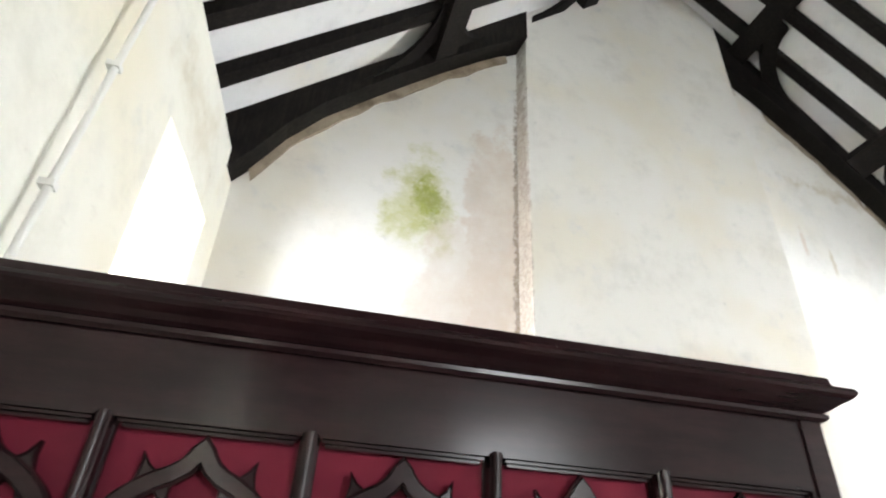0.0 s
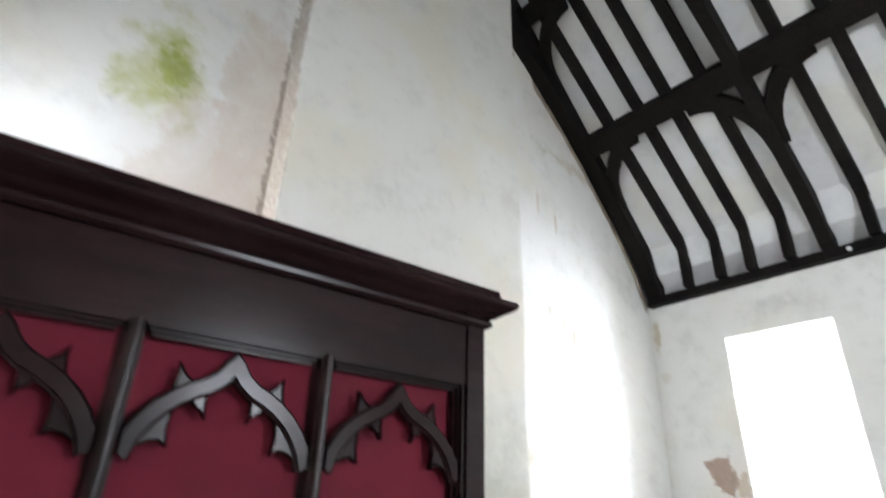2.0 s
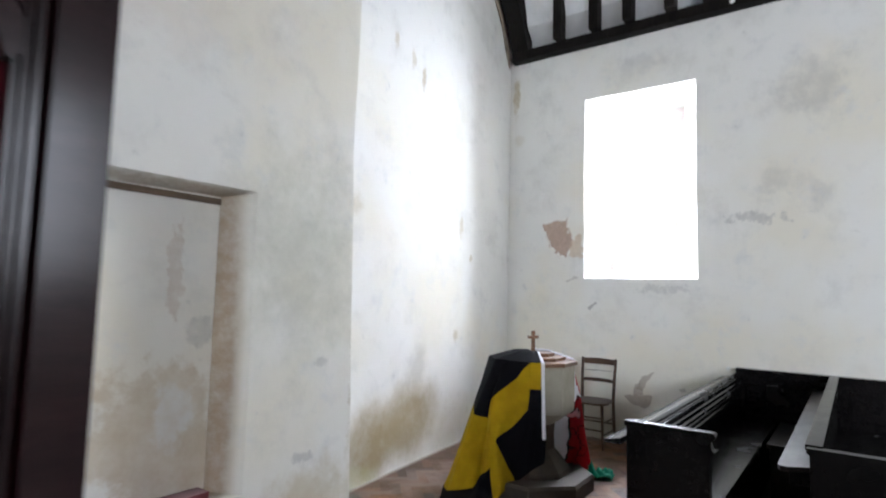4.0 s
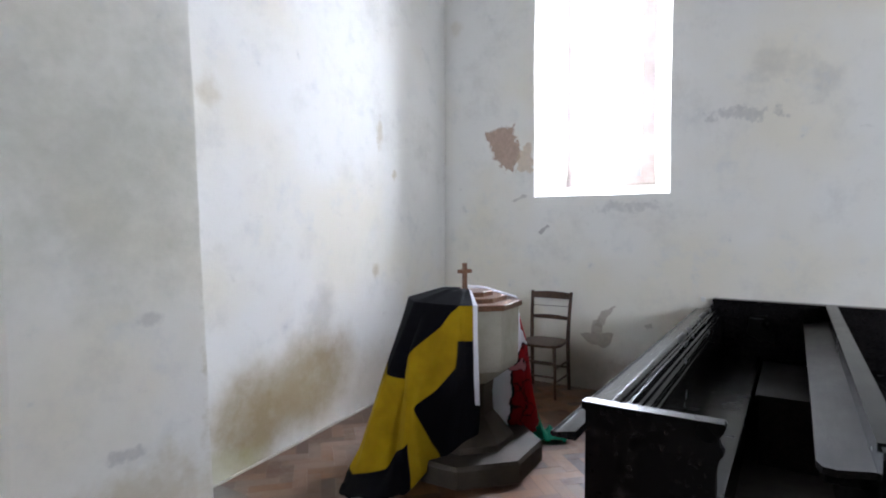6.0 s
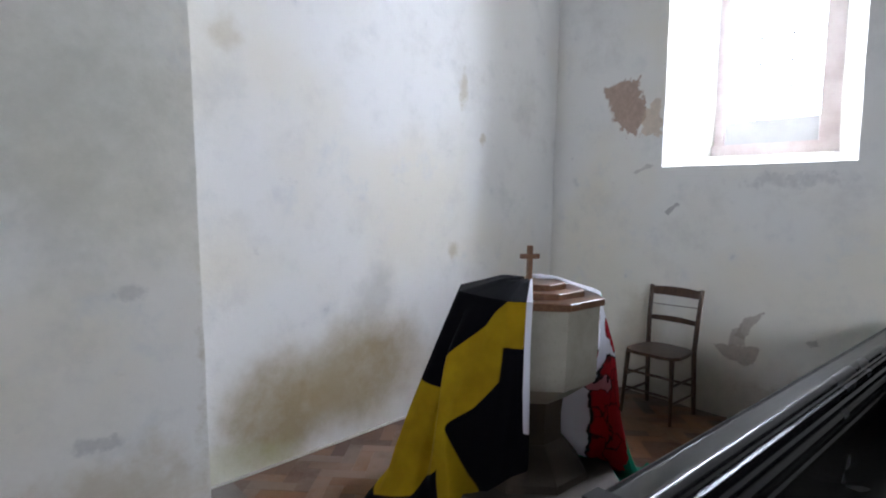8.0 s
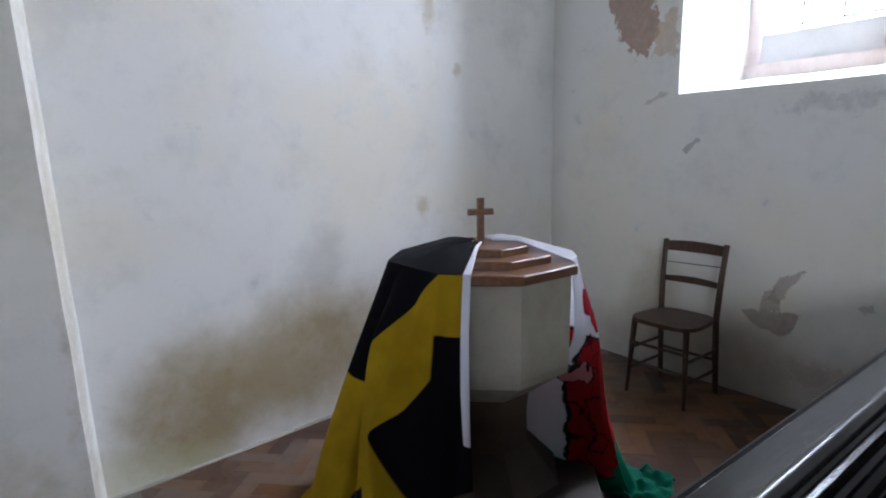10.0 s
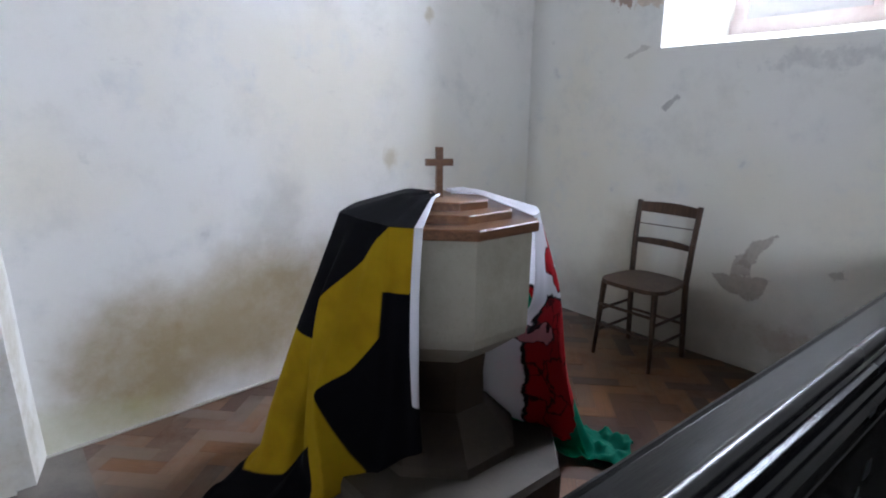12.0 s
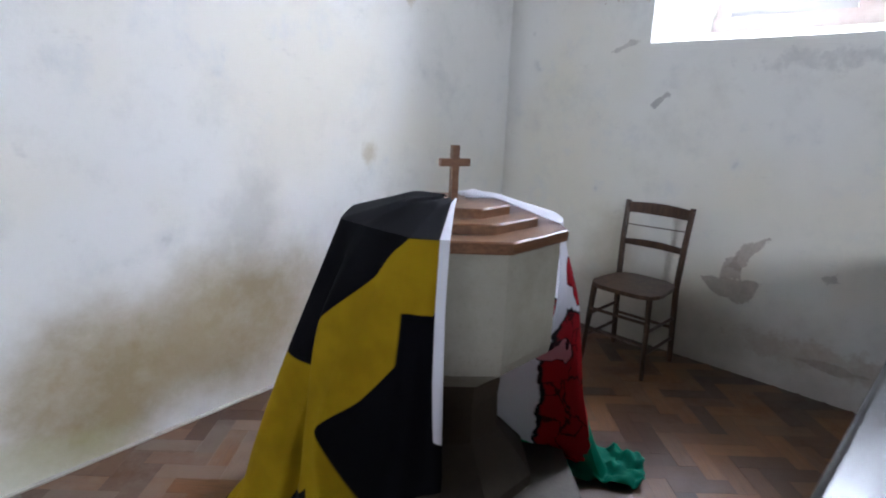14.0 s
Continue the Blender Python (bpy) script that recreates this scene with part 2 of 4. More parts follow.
plaster_north = plaster("limewashed plaster north", (0.75, 0.745, 0.71), [
    ((7.955, 2.4, 0.2), (0.5, 0.5, 0.1), EARTH, 0.55, 0.5, 1.0),
    ((7.955, 4.35, 3.98), (0.5, 0.06, 0.32), OCHRE, 0.75, 0.5, 0.6),
    ((7.955, 4.3, 3.4), (0.5, 0.1, 0.1), OCHRE, 0.3, 0.7, 0.6),
    ((7.955, 1.75, 2.3), (0.5, 0.38, 0.07), SOOT, 0.5, 0.6, 1.6),
    ((7.955, 1.5, 2.6), (0.5, 0.35, 0.3), SOOT, 0.3, 0.9, 1.6),
    ((7.955, 1.27, 3.5), (0.5, 0.4, 0.35), SOOT, 0.4, 0.9, 1.6),
    ((7.955, 2.8, 4.1), (0.5, 0.3, 0.2), SOOT, 0.3, 0.9, 1.4),
    ((7.955, 3.58, 0.5), (0.5, 0.26, 0.36), (0.40, 0.34, 0.24), 0.6, 0.8, 0.5),
    # brown damp at the wall's foot, with the pew's shadow added in colour
    ((7.955, 3.0, 0.05), (0.5, 1.7, 0.52), (0.31, 0.265, 0.21), 0.75, 0.8, 0.3),
    ((7.955, 2.6, 1.6), (0.5, 0.4, 0.06), SOOT, 0.35, 0.7, 1.4),
], [
    ([(3.969, 2.355), (3.669, 2.385), (3.605, 2.139), (3.664, 1.955), (3.759, 1.962), (3.881, 2.125)], (0.33, 0.235, 0.18), 0.92),
    ([(3.60, 2.14), (3.50, 2.25), (3.47, 1.95), (3.66, 1.95)], (0.48, 0.38, 0.28), 0.7),
    ([(2.88, 0.558), (2.824, 0.687), (2.708, 0.747), (2.82, 0.549)], (0.34, 0.29, 0.245), 0.75),
    ([(3.002, 0.476), (2.858, 0.503), (2.705, 0.514), (2.731, 0.415), (2.805, 0.373), (2.936, 0.403)], (0.34, 0.29, 0.245), 0.75),
    ([(2.909, 0.481), (2.901, 0.604), (2.839, 0.629), (2.80, 0.507)], (0.35, 0.30, 0.255), 0.7),
    ([(3.417, 1.383), (3.325, 1.455), (3.308, 1.438), (3.387, 1.362)], (0.33, 0.32, 0.31), 0.75),
    ([(3.69, 1.672), (3.581, 1.735), (3.515, 1.722), (3.632, 1.67)], (0.38, 0.36, 0.33), 0.6),
    ([(2.50, 0.168), (2.38, 0.20), (2.20, 0.17), (2.32, 0.13)], (0.29, 0.25, 0.21), 0.7),
    ([(2.46, 0.60), (2.40, 0.63), (2.38, 0.59), (2.43, 0.57)], (0.33, 0.31, 0.28), 0.6),
])
plaster_south = plaster("limewashed plaster south", (0.74, 0.73, 0.66), [
    ((-0.1, 1.8, 3.4), (0.5, 0.6, 0.9), (0.5, 0.5, 0.4), 0.45, 0.9, 1.4),
    ((-0.1, 3.2, 4.0), (0.5, 0.8, 0.3), OCHRE, 0.35, 0.9, 1.4),
])
plaster_plain = plaster("limewashed plaster", LIME)
roof_white = plaster("white roof plaster", (0.78, 0.79, 0.79))
oak = timber("black stained roof oak", (0.006, 0.005, 0.0045), (0.014, 0.011, 0.009), 0.75, (14, 14, 2), gloss=0.12)
mahogany = timber("dark polished screen wood", (0.016, 0.0075, 0.0085), (0.026, 0.0115, 0.0125), 0.19, (1, 5, 5), 0.0, 0.0, 0.0, 0.24)
pew_wood = timber("black varnished pew wood", (0.003, 0.0028, 0.003), (0.007, 0.006, 0.0055), 0.24, (2, 14, 14), 0.0, 0.0, 0.04, 0.18)
ledge_wood = timber("dulled black ledge varnish", (0.004, 0.004, 0.0045), (0.010, 0.010, 0.011), 0.2, (2, 14, 14), 0.0, 0.25, 0.30, 0.24)
bead_wood = timber("black varnish worn along an edge", (0.006, 0.006, 0.0065), (0.014, 0.013, 0.013), 0.26, (2, 14, 14), 0.0, 0.15, 0.55, 0.4)
pew_grey = timber("worn brown-black pew wood", (0.010, 0.0085, 0.0075), (0.026, 0.022, 0.019), 0.42, (2, 14, 14), 0.0, 0.3, 0.12, 0.2)
lid_wood = timber("varnished lid wood", (0.13, 0.056, 0.024), (0.23, 0.11, 0.048), 0.38, (3, 20, 20), 0.1, 0.1)
chair_wood = timber("worn chair wood", (0.038, 0.018, 0.010), (0.085, 0.043, 0.022), 0.45, (14, 14, 2), 0.1, 0.2)
red_cloth = cloth("crimson curtain", (0.165, 0.0045, 0.023), 0.85, 0.03)
kneeler_red = cloth("dark red kneeler", (0.15, 0.015, 0.02))


def stone(name, base, dark):
    m = Nodes(name, 0.75)
    p = m.local()
    a, b = m.noise(p, 5, 6, 0.6), m.noise(p, 70, 3)
    c = m.mix(m.ramp(a, 0.35, 0.75), base, dark)
    c = m.mix(m.math("MULTIPLY", m.ramp(b, 0.55, 0.7), 0.3), c, dark)
    m.set("Base Color", c)
    m.bump(m.math("ADD", a, m.math("MULTIPLY", b, 0.3)), 0.35, 0.01)
    return m.mat


font_stone = stone("pale font stone", (0.31, 0.285, 0.225), (0.22, 0.20, 0.15))
pink_stone = stone("limewashed pink window stone", (0.74, 0.66, 0.645), (0.60, 0.50, 0.49))
panel_grey = stone("grey panel at the window foot", (0.60, 0.60, 0.61), (0.52, 0.52, 0.53))
# brown stone under the bowl, darkened in colour for the shade there
shaded_base_stone = stone("font base stone in painted shade", (0.055, 0.042, 0.028), (0.032, 0.025, 0.018))
shaded_stem_stone = stone("font stem stone in painted shade", (0.065, 0.046, 0.029), (0.038, 0.028, 0.019))
screed = stone("grey screed", (0.17, 0.15, 0.13), (0.10, 0.09, 0.08))
dirty_mortar = stone("dirty brown mortar", (0.36, 0.30, 0.22), (0.15, 0.11, 0.075))
slab_stone = stone("dark stone paving", (0.13, 0.115, 0.095), (0.08, 0.07, 0.06))

m = Nodes("white painted pipe", 0.5)
m.set("Base Color", (0.7, 0.7, 0.66))
pipe_white = m.mat
m = Nodes("white porcelain", 0.3)
m.set("Base Color", (0.8, 0.8, 0.8))
porcelain = m.mat

m = Nodes("old window glass", 0.05)
m.set("Base Color", (0.95, 0.98, 0.98))
m.set("Transmission Weight", 1.0)
m.set("IOR", 1.02)
m.bump(m.noise(m.local(), 9, 2), 0.05, 0.01)
glass = m.mat
m = Nodes("window lead", 0.5, 0.6)
m.set("Base Color", (0.2, 0.2, 0.21))
lead = m.mat

# ---- mesh helpers ----


def part(name, bm, material, parent=None, label="", smooth=False, bevel=0.0):
    """Links a bmesh as one mesh object, under a thing or part."""
    if bevel:
        bmesh.ops.bevel(bm, geom=[e for e in bm.edges if len(e.link_faces) == 2 and e.calc_face_angle(0) > 0.6], offset=bevel, segments=2, affect="EDGES", profile=0.6, clamp_overlap=True)
    bmesh.ops.recalc_face_normals(bm, faces=bm.faces)
    me = bpy.data.meshes.new(name)
    bm.to_mesh(me)
    bm.free()
    for mat in material if isinstance(material, (list, tuple)) else [material]:
        me.materials.append(mat)
    if smooth:
        for f in me.polygons:
            f.use_smooth = True
        me.set_sharp_from_angle(angle=radians(38))
    ob = new(name, me)
    ob.parent = parent
    if label:
        tagged(ob, label)
    return ob


def empty(name, m=None):
    ob = new(name)
    ob.empty_display_size = 0.1
    if m is not None:
        ob.matrix_world = m
    return ob


def box(bm, x0, x1, y0, y1, z0, z1):
    v = [bm.verts.new((x, y, z)) for z in (z0, z1) for x, y in ((x0, y0), (x1, y0), (x1, y1), (x0, y1))]
    for f in ((3, 2, 1, 0), (4, 5, 6, 7), (0, 1, 5, 4), (1, 2, 6, 5), (2, 3, 7, 6), (3, 0, 4, 7)):
        bm.faces.new([v[i] for i in f])
    return v


def boxed(*dims):
    bm = bmesh.new()
    box(bm, *dims)
    return bm


def prism(outline, to3, depth):
    """A flat outline [(a, b)] made solid: to3(a, b, k) gives the place, k from 0 to depth."""
    bm = bmesh.new()
    lo = [bm.verts.new(to3(a, b, 0)) for a, b in outline]
    hi = [bm.verts.new(to3(a, b, depth)) for a, b in outline]
    bm.faces.new(lo[::-1])
    bm.faces.new(hi)
    n = len(outline)
    for i in range(n):
        bm.faces.new((lo[i], lo[(i + 1) % n], hi[(i + 1) % n], hi[i]))
    return bm


def strip(bm, lower, upper, to3, depth):
    """A solid between two lines of equal count, as quads."""
    rows = [[bm.verts.new(to3(a, b, k)) for a, b in line] for k in (0, depth) for line in (lower, upper)]
    l0, u0, l1, u1 = rows
    n = len(lower)
    for i in range(n - 1):
        for a, b in ((l0, u0), (u0, u1), (u1, l1), (l1, l0)):
            bm.faces.new((a[i], a[i + 1], b[i + 1], b[i]))
    for i in (0, n - 1):
        bm.faces.new((l0[i], u0[i], u1[i], l1[i]))


def rod(bm, a, b, r0, r1=None, sides=10):
    """A round tapered rod from a to b."""
    a, b = Vector(a), Vector(b)
    r1 = r0 if r1 is None else r1
    q = (b - a).to_track_quat("Z", "Y").to_matrix()
    rings = []
    for p, r in ((a, r0), (b, r1)):
        rings.append([bm.verts.new(p + q @ Vector((r * math.cos(t), r * math.sin(t), 0))) for t in (2 * math.pi * i / sides for i in range(sides))])
    for i in range(sides):
        bm.faces.new((rings[0][i], rings[0][(i + 1) % sides], rings[1][(i + 1) % sides], rings[1][i]))
    bm.faces.new(rings[0][::-1])
    bm.faces.new(rings[1])


def rodded(*args, **kw):
    bm = bmesh.new()
    rod(bm, *args, **kw)
    return bm


def roughen(bm, length, amount, scale=1.5):
    """Cuts long edges and moves the points a little, as hand-laid plaster runs."""
    for _ in range(6):
        long = [e for e in bm.edges if e.calc_length() > length]
        if not long:
            break
        bmesh.ops.subdivide_edges(bm, edges=long, cuts=1, use_grid_fill=True)
    for v in bm.verts:
        d = noise.noise_vector(v.co * scale) + 0.4 * noise.noise_vector(v.co * scale * 4)
        v.co += d * amount


def wall_with_hole(name, corner, along, out, length, height, hole, back, thick, material, lean=0.0):
    """A wall with a splayed opening: hole and back are (u0, u1, v0, v1) on the inner and outer face."""
    corner, along, out = Vector(corner), Vector(along).normalized(), Vector(out).normalized()
    bm = bmesh.new()

    def face_ring(k, r):
        us, vs = (0, r[0], r[1], length), (0, r[2], r[3], height)
        g = [[bm.verts.new(corner + along * u + Vector((0, 0, v)) + out * k) for u in us] for v in vs]
        for i in range(3):
            for j in range(3):
                if (i, j) != (1, 1):
                    bm.faces.new((g[i][j], g[i][j + 1], g[i + 1][j + 1], g[i + 1][j]))
        return g

    a, b = face_ring(0, hole), face_ring(thick, back)
    for (i, j), (k, l) in (((1, 1), (1, 2)), ((1, 2), (2, 2)), ((2, 2), (2, 1)), ((2, 1), (1, 1))):
        bm.faces.new((a[i][j], a[k][l], b[k][l], b[i][j]))
    for i in range(3):
        bm.faces.new((a[0][i], a[0][i + 1], b[0][i + 1], b[0][i]))
        bm.faces.new((a[3][i], a[3][i + 1], b[3][i + 1], b[3][i]))
        bm.faces.new((a[i][0], a[i + 1][0], b[i + 1][0], b[i][0]))
        bm.faces.new((a[i][3], a[i + 1][3], b[i + 1][3], b[i][3]))
    for w in bm.verts:
        w.co += out * lean * max(0.0, w.co.z - 2.4)
    roughen(bm, 0.22, 0.008)
    return tagged(part(name, bm, material, smooth=True), kind="structure")


# ---- the shell ----
XN, XS, TOP = 7.955, -0.06, 4.40      # inner faces of the north and south walls, wall head
EAST = -7.0


def shell():
    wall_with_hole("wall_north", (XN, 0.2, -0.05), (0, 1, 0), (1, 0, 0), 5.1, TOP + 0.1, (2.07, 3.255, 1.76, 3.81), (2.41, 3.14, 1.92, 3.74), 0.85, plaster_north)
    # the opening here is out of view, added for the nave fill lamp
    wall_with_hole("wall_north_nave", (XN, EAST - 0.6, -0.05), (0, 1, 0), (1, 0, 0), 7.8, TOP + 0.1, (5.5, 6.7, 1.76, 3.81), (5.7, 6.5, 1.9, 3.72), 0.85, plaster_plain)
    d = Vector((0.08, 1, 0)).normalized()
    wall_with_hole("wall_south", Vector((XS, 4.1, -0.05)) - d * 4.5, d, (-1, 0.08, 0), 5.1, TOP + 0.1, (3.17, 4.15, 1.76, 3.77), (3.3, 4.0, 1.9, 3.72), 0.85, plaster_south, 0.032)
    wall_with_hole("wall_south_nave", Vector((XS, 4.1, -0.05)) - d * 11.7, d, (-1, 0.08, 0), 7.2, TOP + 0.1, (3.1, 4.3, 1.76, 3.77), (3.25, 4.15, 1.9, 3.72), 0.85, plaster_south, 0.032)
    wall_with_hole("wall_east", (-2, EAST, -0.05), (1, 0, 0), (0, -1, 0), 11, 9.5, (4.9, 7.0, 1.8, 4.4), (5.1, 6.8, 1.9, 4.3), 0.7, plaster_plain)

    # the gable: straight on one side, running slightly askew on the other
    bm = bmesh.new()
    plan = [(-0.8, 4.09), (2.4, 4.09), (4.7, 4.075), (XN + 0.5, 4.49)]
    levels = [-0.05, 4.4, 9.0]
    for i in range(3):
        (x0, y0), (x1, y1) = plan[i], plan[i + 1]
        for z0, z1 in zip(levels, levels[1:]):
            vs = [bm.verts.new(p) for p in ((x0, y0, z0), (x1, y1, z0), (x1, y1, z1), (x0, y0, z1))]
            bm.faces.new(vs)
        back = [bm.verts.new(p) for p in ((x0, 5.2, -0.05), (x1, 5.2, -0.05), (x1, 5.2, 9.0), (x0, 5.2, 9.0))]
        bm.faces.new(back)
    bmesh.ops.remove_doubles(bm, verts=bm.verts, dist=0.001)
    roughen(bm, 0.25, 0.008)
    tagged(part("wall_west", bm, plaster_west, smooth=True), kind="structure")

    # the broad pier against the gable, with its blocked doorway
    bm = bmesh.new()
    top, x0, x1, zs, zt = 8.6, 3.12, 3.985, 0.30, 2.075
    f = lambda x: 3.90 + 0.004 * (x - 2.26)
    g = {}

    def v(x, y, z):
        k = (round(x, 4), round(y, 4), round(z, 4))
        if k not in g:
            g[k] = bm.verts.new((x, y, z))
        return g[k]

    xs, zz = (2.235, x0, x1, 4.815), (-0.05, zs, zt, top)
    for i in range(3):
        for j in range(3):
            if (i, j) != (1, 1):
                bm.faces.new([v(x, f(x), z) for x, z in ((xs[i], zz[j]), (xs[i + 1], zz[j]), (xs[i + 1], zz[j + 1]), (xs[i], zz[j + 1]))])
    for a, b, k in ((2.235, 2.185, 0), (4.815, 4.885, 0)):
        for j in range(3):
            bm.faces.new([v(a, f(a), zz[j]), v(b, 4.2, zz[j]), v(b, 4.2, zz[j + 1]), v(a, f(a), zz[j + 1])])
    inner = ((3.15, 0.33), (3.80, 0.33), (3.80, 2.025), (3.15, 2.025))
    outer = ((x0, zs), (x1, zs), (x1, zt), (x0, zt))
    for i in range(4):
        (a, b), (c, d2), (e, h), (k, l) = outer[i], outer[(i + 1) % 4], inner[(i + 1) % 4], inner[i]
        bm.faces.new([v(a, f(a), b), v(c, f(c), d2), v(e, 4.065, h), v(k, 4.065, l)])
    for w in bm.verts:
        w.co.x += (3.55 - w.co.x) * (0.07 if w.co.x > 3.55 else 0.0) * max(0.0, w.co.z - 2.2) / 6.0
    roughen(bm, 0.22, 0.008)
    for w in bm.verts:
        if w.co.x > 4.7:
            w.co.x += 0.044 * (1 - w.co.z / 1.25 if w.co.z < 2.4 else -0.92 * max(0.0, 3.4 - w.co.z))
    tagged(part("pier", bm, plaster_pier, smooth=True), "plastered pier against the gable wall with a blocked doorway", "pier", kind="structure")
    bm = boxed(3.10, 3.86, 4.045, 4.12, 0.25, 2.05)
    roughen(bm, 0.2, 0.006)
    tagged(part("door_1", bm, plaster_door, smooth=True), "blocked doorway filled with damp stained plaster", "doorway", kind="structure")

    # floor
    bm = boxed(-1.6, 9.2, EAST - 1, 5.2, -0.2, -0.012)
    tagged(part("floor", bm, slab_stone), kind="structure")


shell()

# ---- roof ----
MID = (XN + XS) / 2
BASE, RISE = 4.95, 0.92
PLATE = 4.37


def roof_x(side, d):
    return XN - d if side > 0 else XS + d


def arch(d):
    """Underside of the arched trusses, d metres in from the wall."""
    pts = ((-0.1, 4.25), (0.05, 4.45), (0.25, 4.80), (0.5, 5.12), (1.0, 5.60), (1.5, 6.04), (2.0, 6.44), (2.75, 6.95), (3.3, 7.25), (4.1, 7.42))
    for (a, b), (c, e) in zip(pts, pts[1:]):
        if d <= c:
            return b + (e - b) * (d - a) / (c - a)
    return pts[-1][1]


def slope_line(d):
    """Underside of the white plaster between the rafters."""
    return PLATE + 0.1 + (BASE + RISE * 0.22 - PLATE - 0.1) * d / 0.22 if d < 0.22 else BASE + RISE * d


def ceiling_line(side, d):
    return slope_line(d) if side > 0 else BASE + RISE * d


TRUSSES = (3.98, 2.08, 0.15, -1.8, -3.75, -5.7)
HALF = MID - XS


def roof():
    steps = [0.0, 0.1, 0.22, 0.5, 1.0, 1.5, 2.0, 2.5, 3.0, 3.5, HALF + 0.02]
    for side, name in ((1, "ceiling_north"), (-1, "ceiling_south")):
        bm = bmesh.new()
        rows = [[bm.verts.new((roof_x(side, d - (0.3 if d == 0 else 0)), y, ceiling_line(side, d - (0.3 if d == 0 and side < 0 else 0)))) for d in steps] for y in (EAST - 0.7, 4.9)]
        rows += [[bm.verts.new((roof_x(side, d - (0.3 if d == 0 else 0)), y, ceiling_line(side, d - (0.3 if d == 0 and side < 0 else 0)) + 0.15)) for d in steps] for y in (EAST - 0.7, 4.9)]
        for lo, hi in ((0, 1), (2, 3)):
            for i in range(len(steps) - 1):
                bm.faces.new((rows[lo][i], rows[lo][i + 1], rows[hi][i + 1], rows[hi][i]))
        tagged(part(name, bm, roof_white), "white plaster between the roof rafters", "ceiling", kind="structure")
        # wall plate
        a, b = sorted((roof_x(side, -0.3), roof_x(side, 0.13 if side > 0 else -0.2)))
        tagged(part("wall_plate", boxed(a, b, EAST, 4.36 if side > 0 else 4.05, PLATE, PLATE + 0.115), oak, bevel=0.008), "black oak wall plate along the wall head", "roof beam", kind="structure")
        # purlins
        for d, w, drop in ((1.48 if side > 0 else 1.34, 0.20, 0.21), (2.86 if side > 0 else 2.97, 0.19, 0.2)):
            bm = bmesh.new()
            q = [(d - w / 2, slope_line(d - w / 2) + 0.03), (d + w / 2, slope_line(d + w / 2) + 0.03), (d + w / 2 + 0.13, slope_line(d + w / 2) - drop + 0.05), (d - w / 2 + 0.13, slope_line(d - w / 2) - drop + 0.05)]
            bm = prism(q, lambda a, b, k: (roof_x(side, a), EAST + k, b), (4.25 if side > 0 else 4.04) - EAST)
            tagged(part("purlin", bm, oak, bevel=0.01), "black stained oak purlin under the rafters", "roof beam", kind="structure")
        # common rafters
        def rafter(y, wide):
            ds = [-0.15 if side > 0 else -0.62, 0.35, 1.0, 2.0, 3.0, HALF]
            bm = bmesh.new()
            low = [(d + 0.09, BASE + RISE * d - 0.06) for d in ds]
            high = [(d, BASE + RISE * d + 0.04) for d in ds]
            if side > 0:
                x0, x1 = roof_x(side, 0.235), roof_x(side, 0.11)
                tagged(part("ashlar_strut", boxed(x0, x1, y - wide * 0.42, y + wide * 0.42, PLATE + 0.11, BASE + RISE * 0.2), oak), "short black oak strut on the wall plate", "roof strut", "roof struts", kind="structure")
            strip(bm, low, high, lambda a, b, k: (roof_x(side, a), y - wide / 2 + k, b), wide)
            return tagged(part("rafter", bm, oak), "black stained oak rafter", "roof beam", "roof rafters", kind="structure")

        for y in (3.70, 3.27, 2.90, 2.47, 1.63, 1.19, 0.78, 0.45) if side > 0 else (3.43, 2.92, 2.45, 1.63, 1.19, 0.78, 0.45):
            rafter(y + random.uniform(-0.01, 0.01), 0.125)
        for a, b in zip(TRUSSES[2:], TRUSSES[3:]):
            for i in range(1, 5):
                rafter(a + (b - a) * i / 5 + random.uniform(-0.02, 0.02), 0.12)
        # curved wind braces between truss and purlin
        for n, y in enumerate(TRUSSES[:4]):
            for d in (1.48 if side > 0 else 1.34, 2.86 if side > 0 else 2.97):
                for way in ((-1,) if n == 0 else (-1, 1)):
                    for up in ((-1, 1) if side < 0 else (-1,)):
                        bm = bmesh.new()
                        lower, upper = [], []
                        reach, fall = 0.66, 0.78 if up < 0 else 0.55
                        for i in range(9):
                            t = i / 8 * math.pi / 2
                            yy, ss = reach * (1 - math.sin(t)), fall * (1 - math.cos(t))
                            for line, o in ((lower, 0.085), (upper, -0.085)):
                                line.append((yy + o * math.sin(t), ss + o * math.cos(t) + (0.08 if side > 0 else 0.03)))

                        def to3(a, b, k):
                            dd = d + up * b * 0.8
                            return (roof_x(side, dd + 0.05), y + way * (a + 0.03) + (max(0.0, roof_x(side, dd) - 4.0) * 0.06 if n == 0 else 0), slope_line(max(dd, 0.25)) - 0.075 - 0.07 + k)

                        strip(bm, lower, upper, to3, 0.075)
                        tagged(part("wind_brace", bm, oak), "curved black oak wind brace", "roof brace", "wind braces", kind="structure")
    # arched principal trusses
    for n, y in enumerate(TRUSSES):
        for side in (1, -1):
            bm = bmesh.new()
            ds = [-0.05, 0.05, 0.15, 0.25, 0.5, 0.8, 1.1, 1.5, 1.9, 2.3, 2.75, 3.3, HALF]
            if side < 0:
                ds = [-0.5, -0.25] + ds
            if n == 0:
                ds = ds[:12] + [2.3] if side < 0 else ds[:10] + [2.75, 3.25]
            thick = 0.145 if n else 0.22
            y0 = y - 0.05 if n else y - thick / 2
            low = [(d, arch(d)) for d in ds]
            high = [(d, (slope_line(max(d, 0.12)) if side > 0 else BASE + RISE * d) + 0.04) for d in ds]
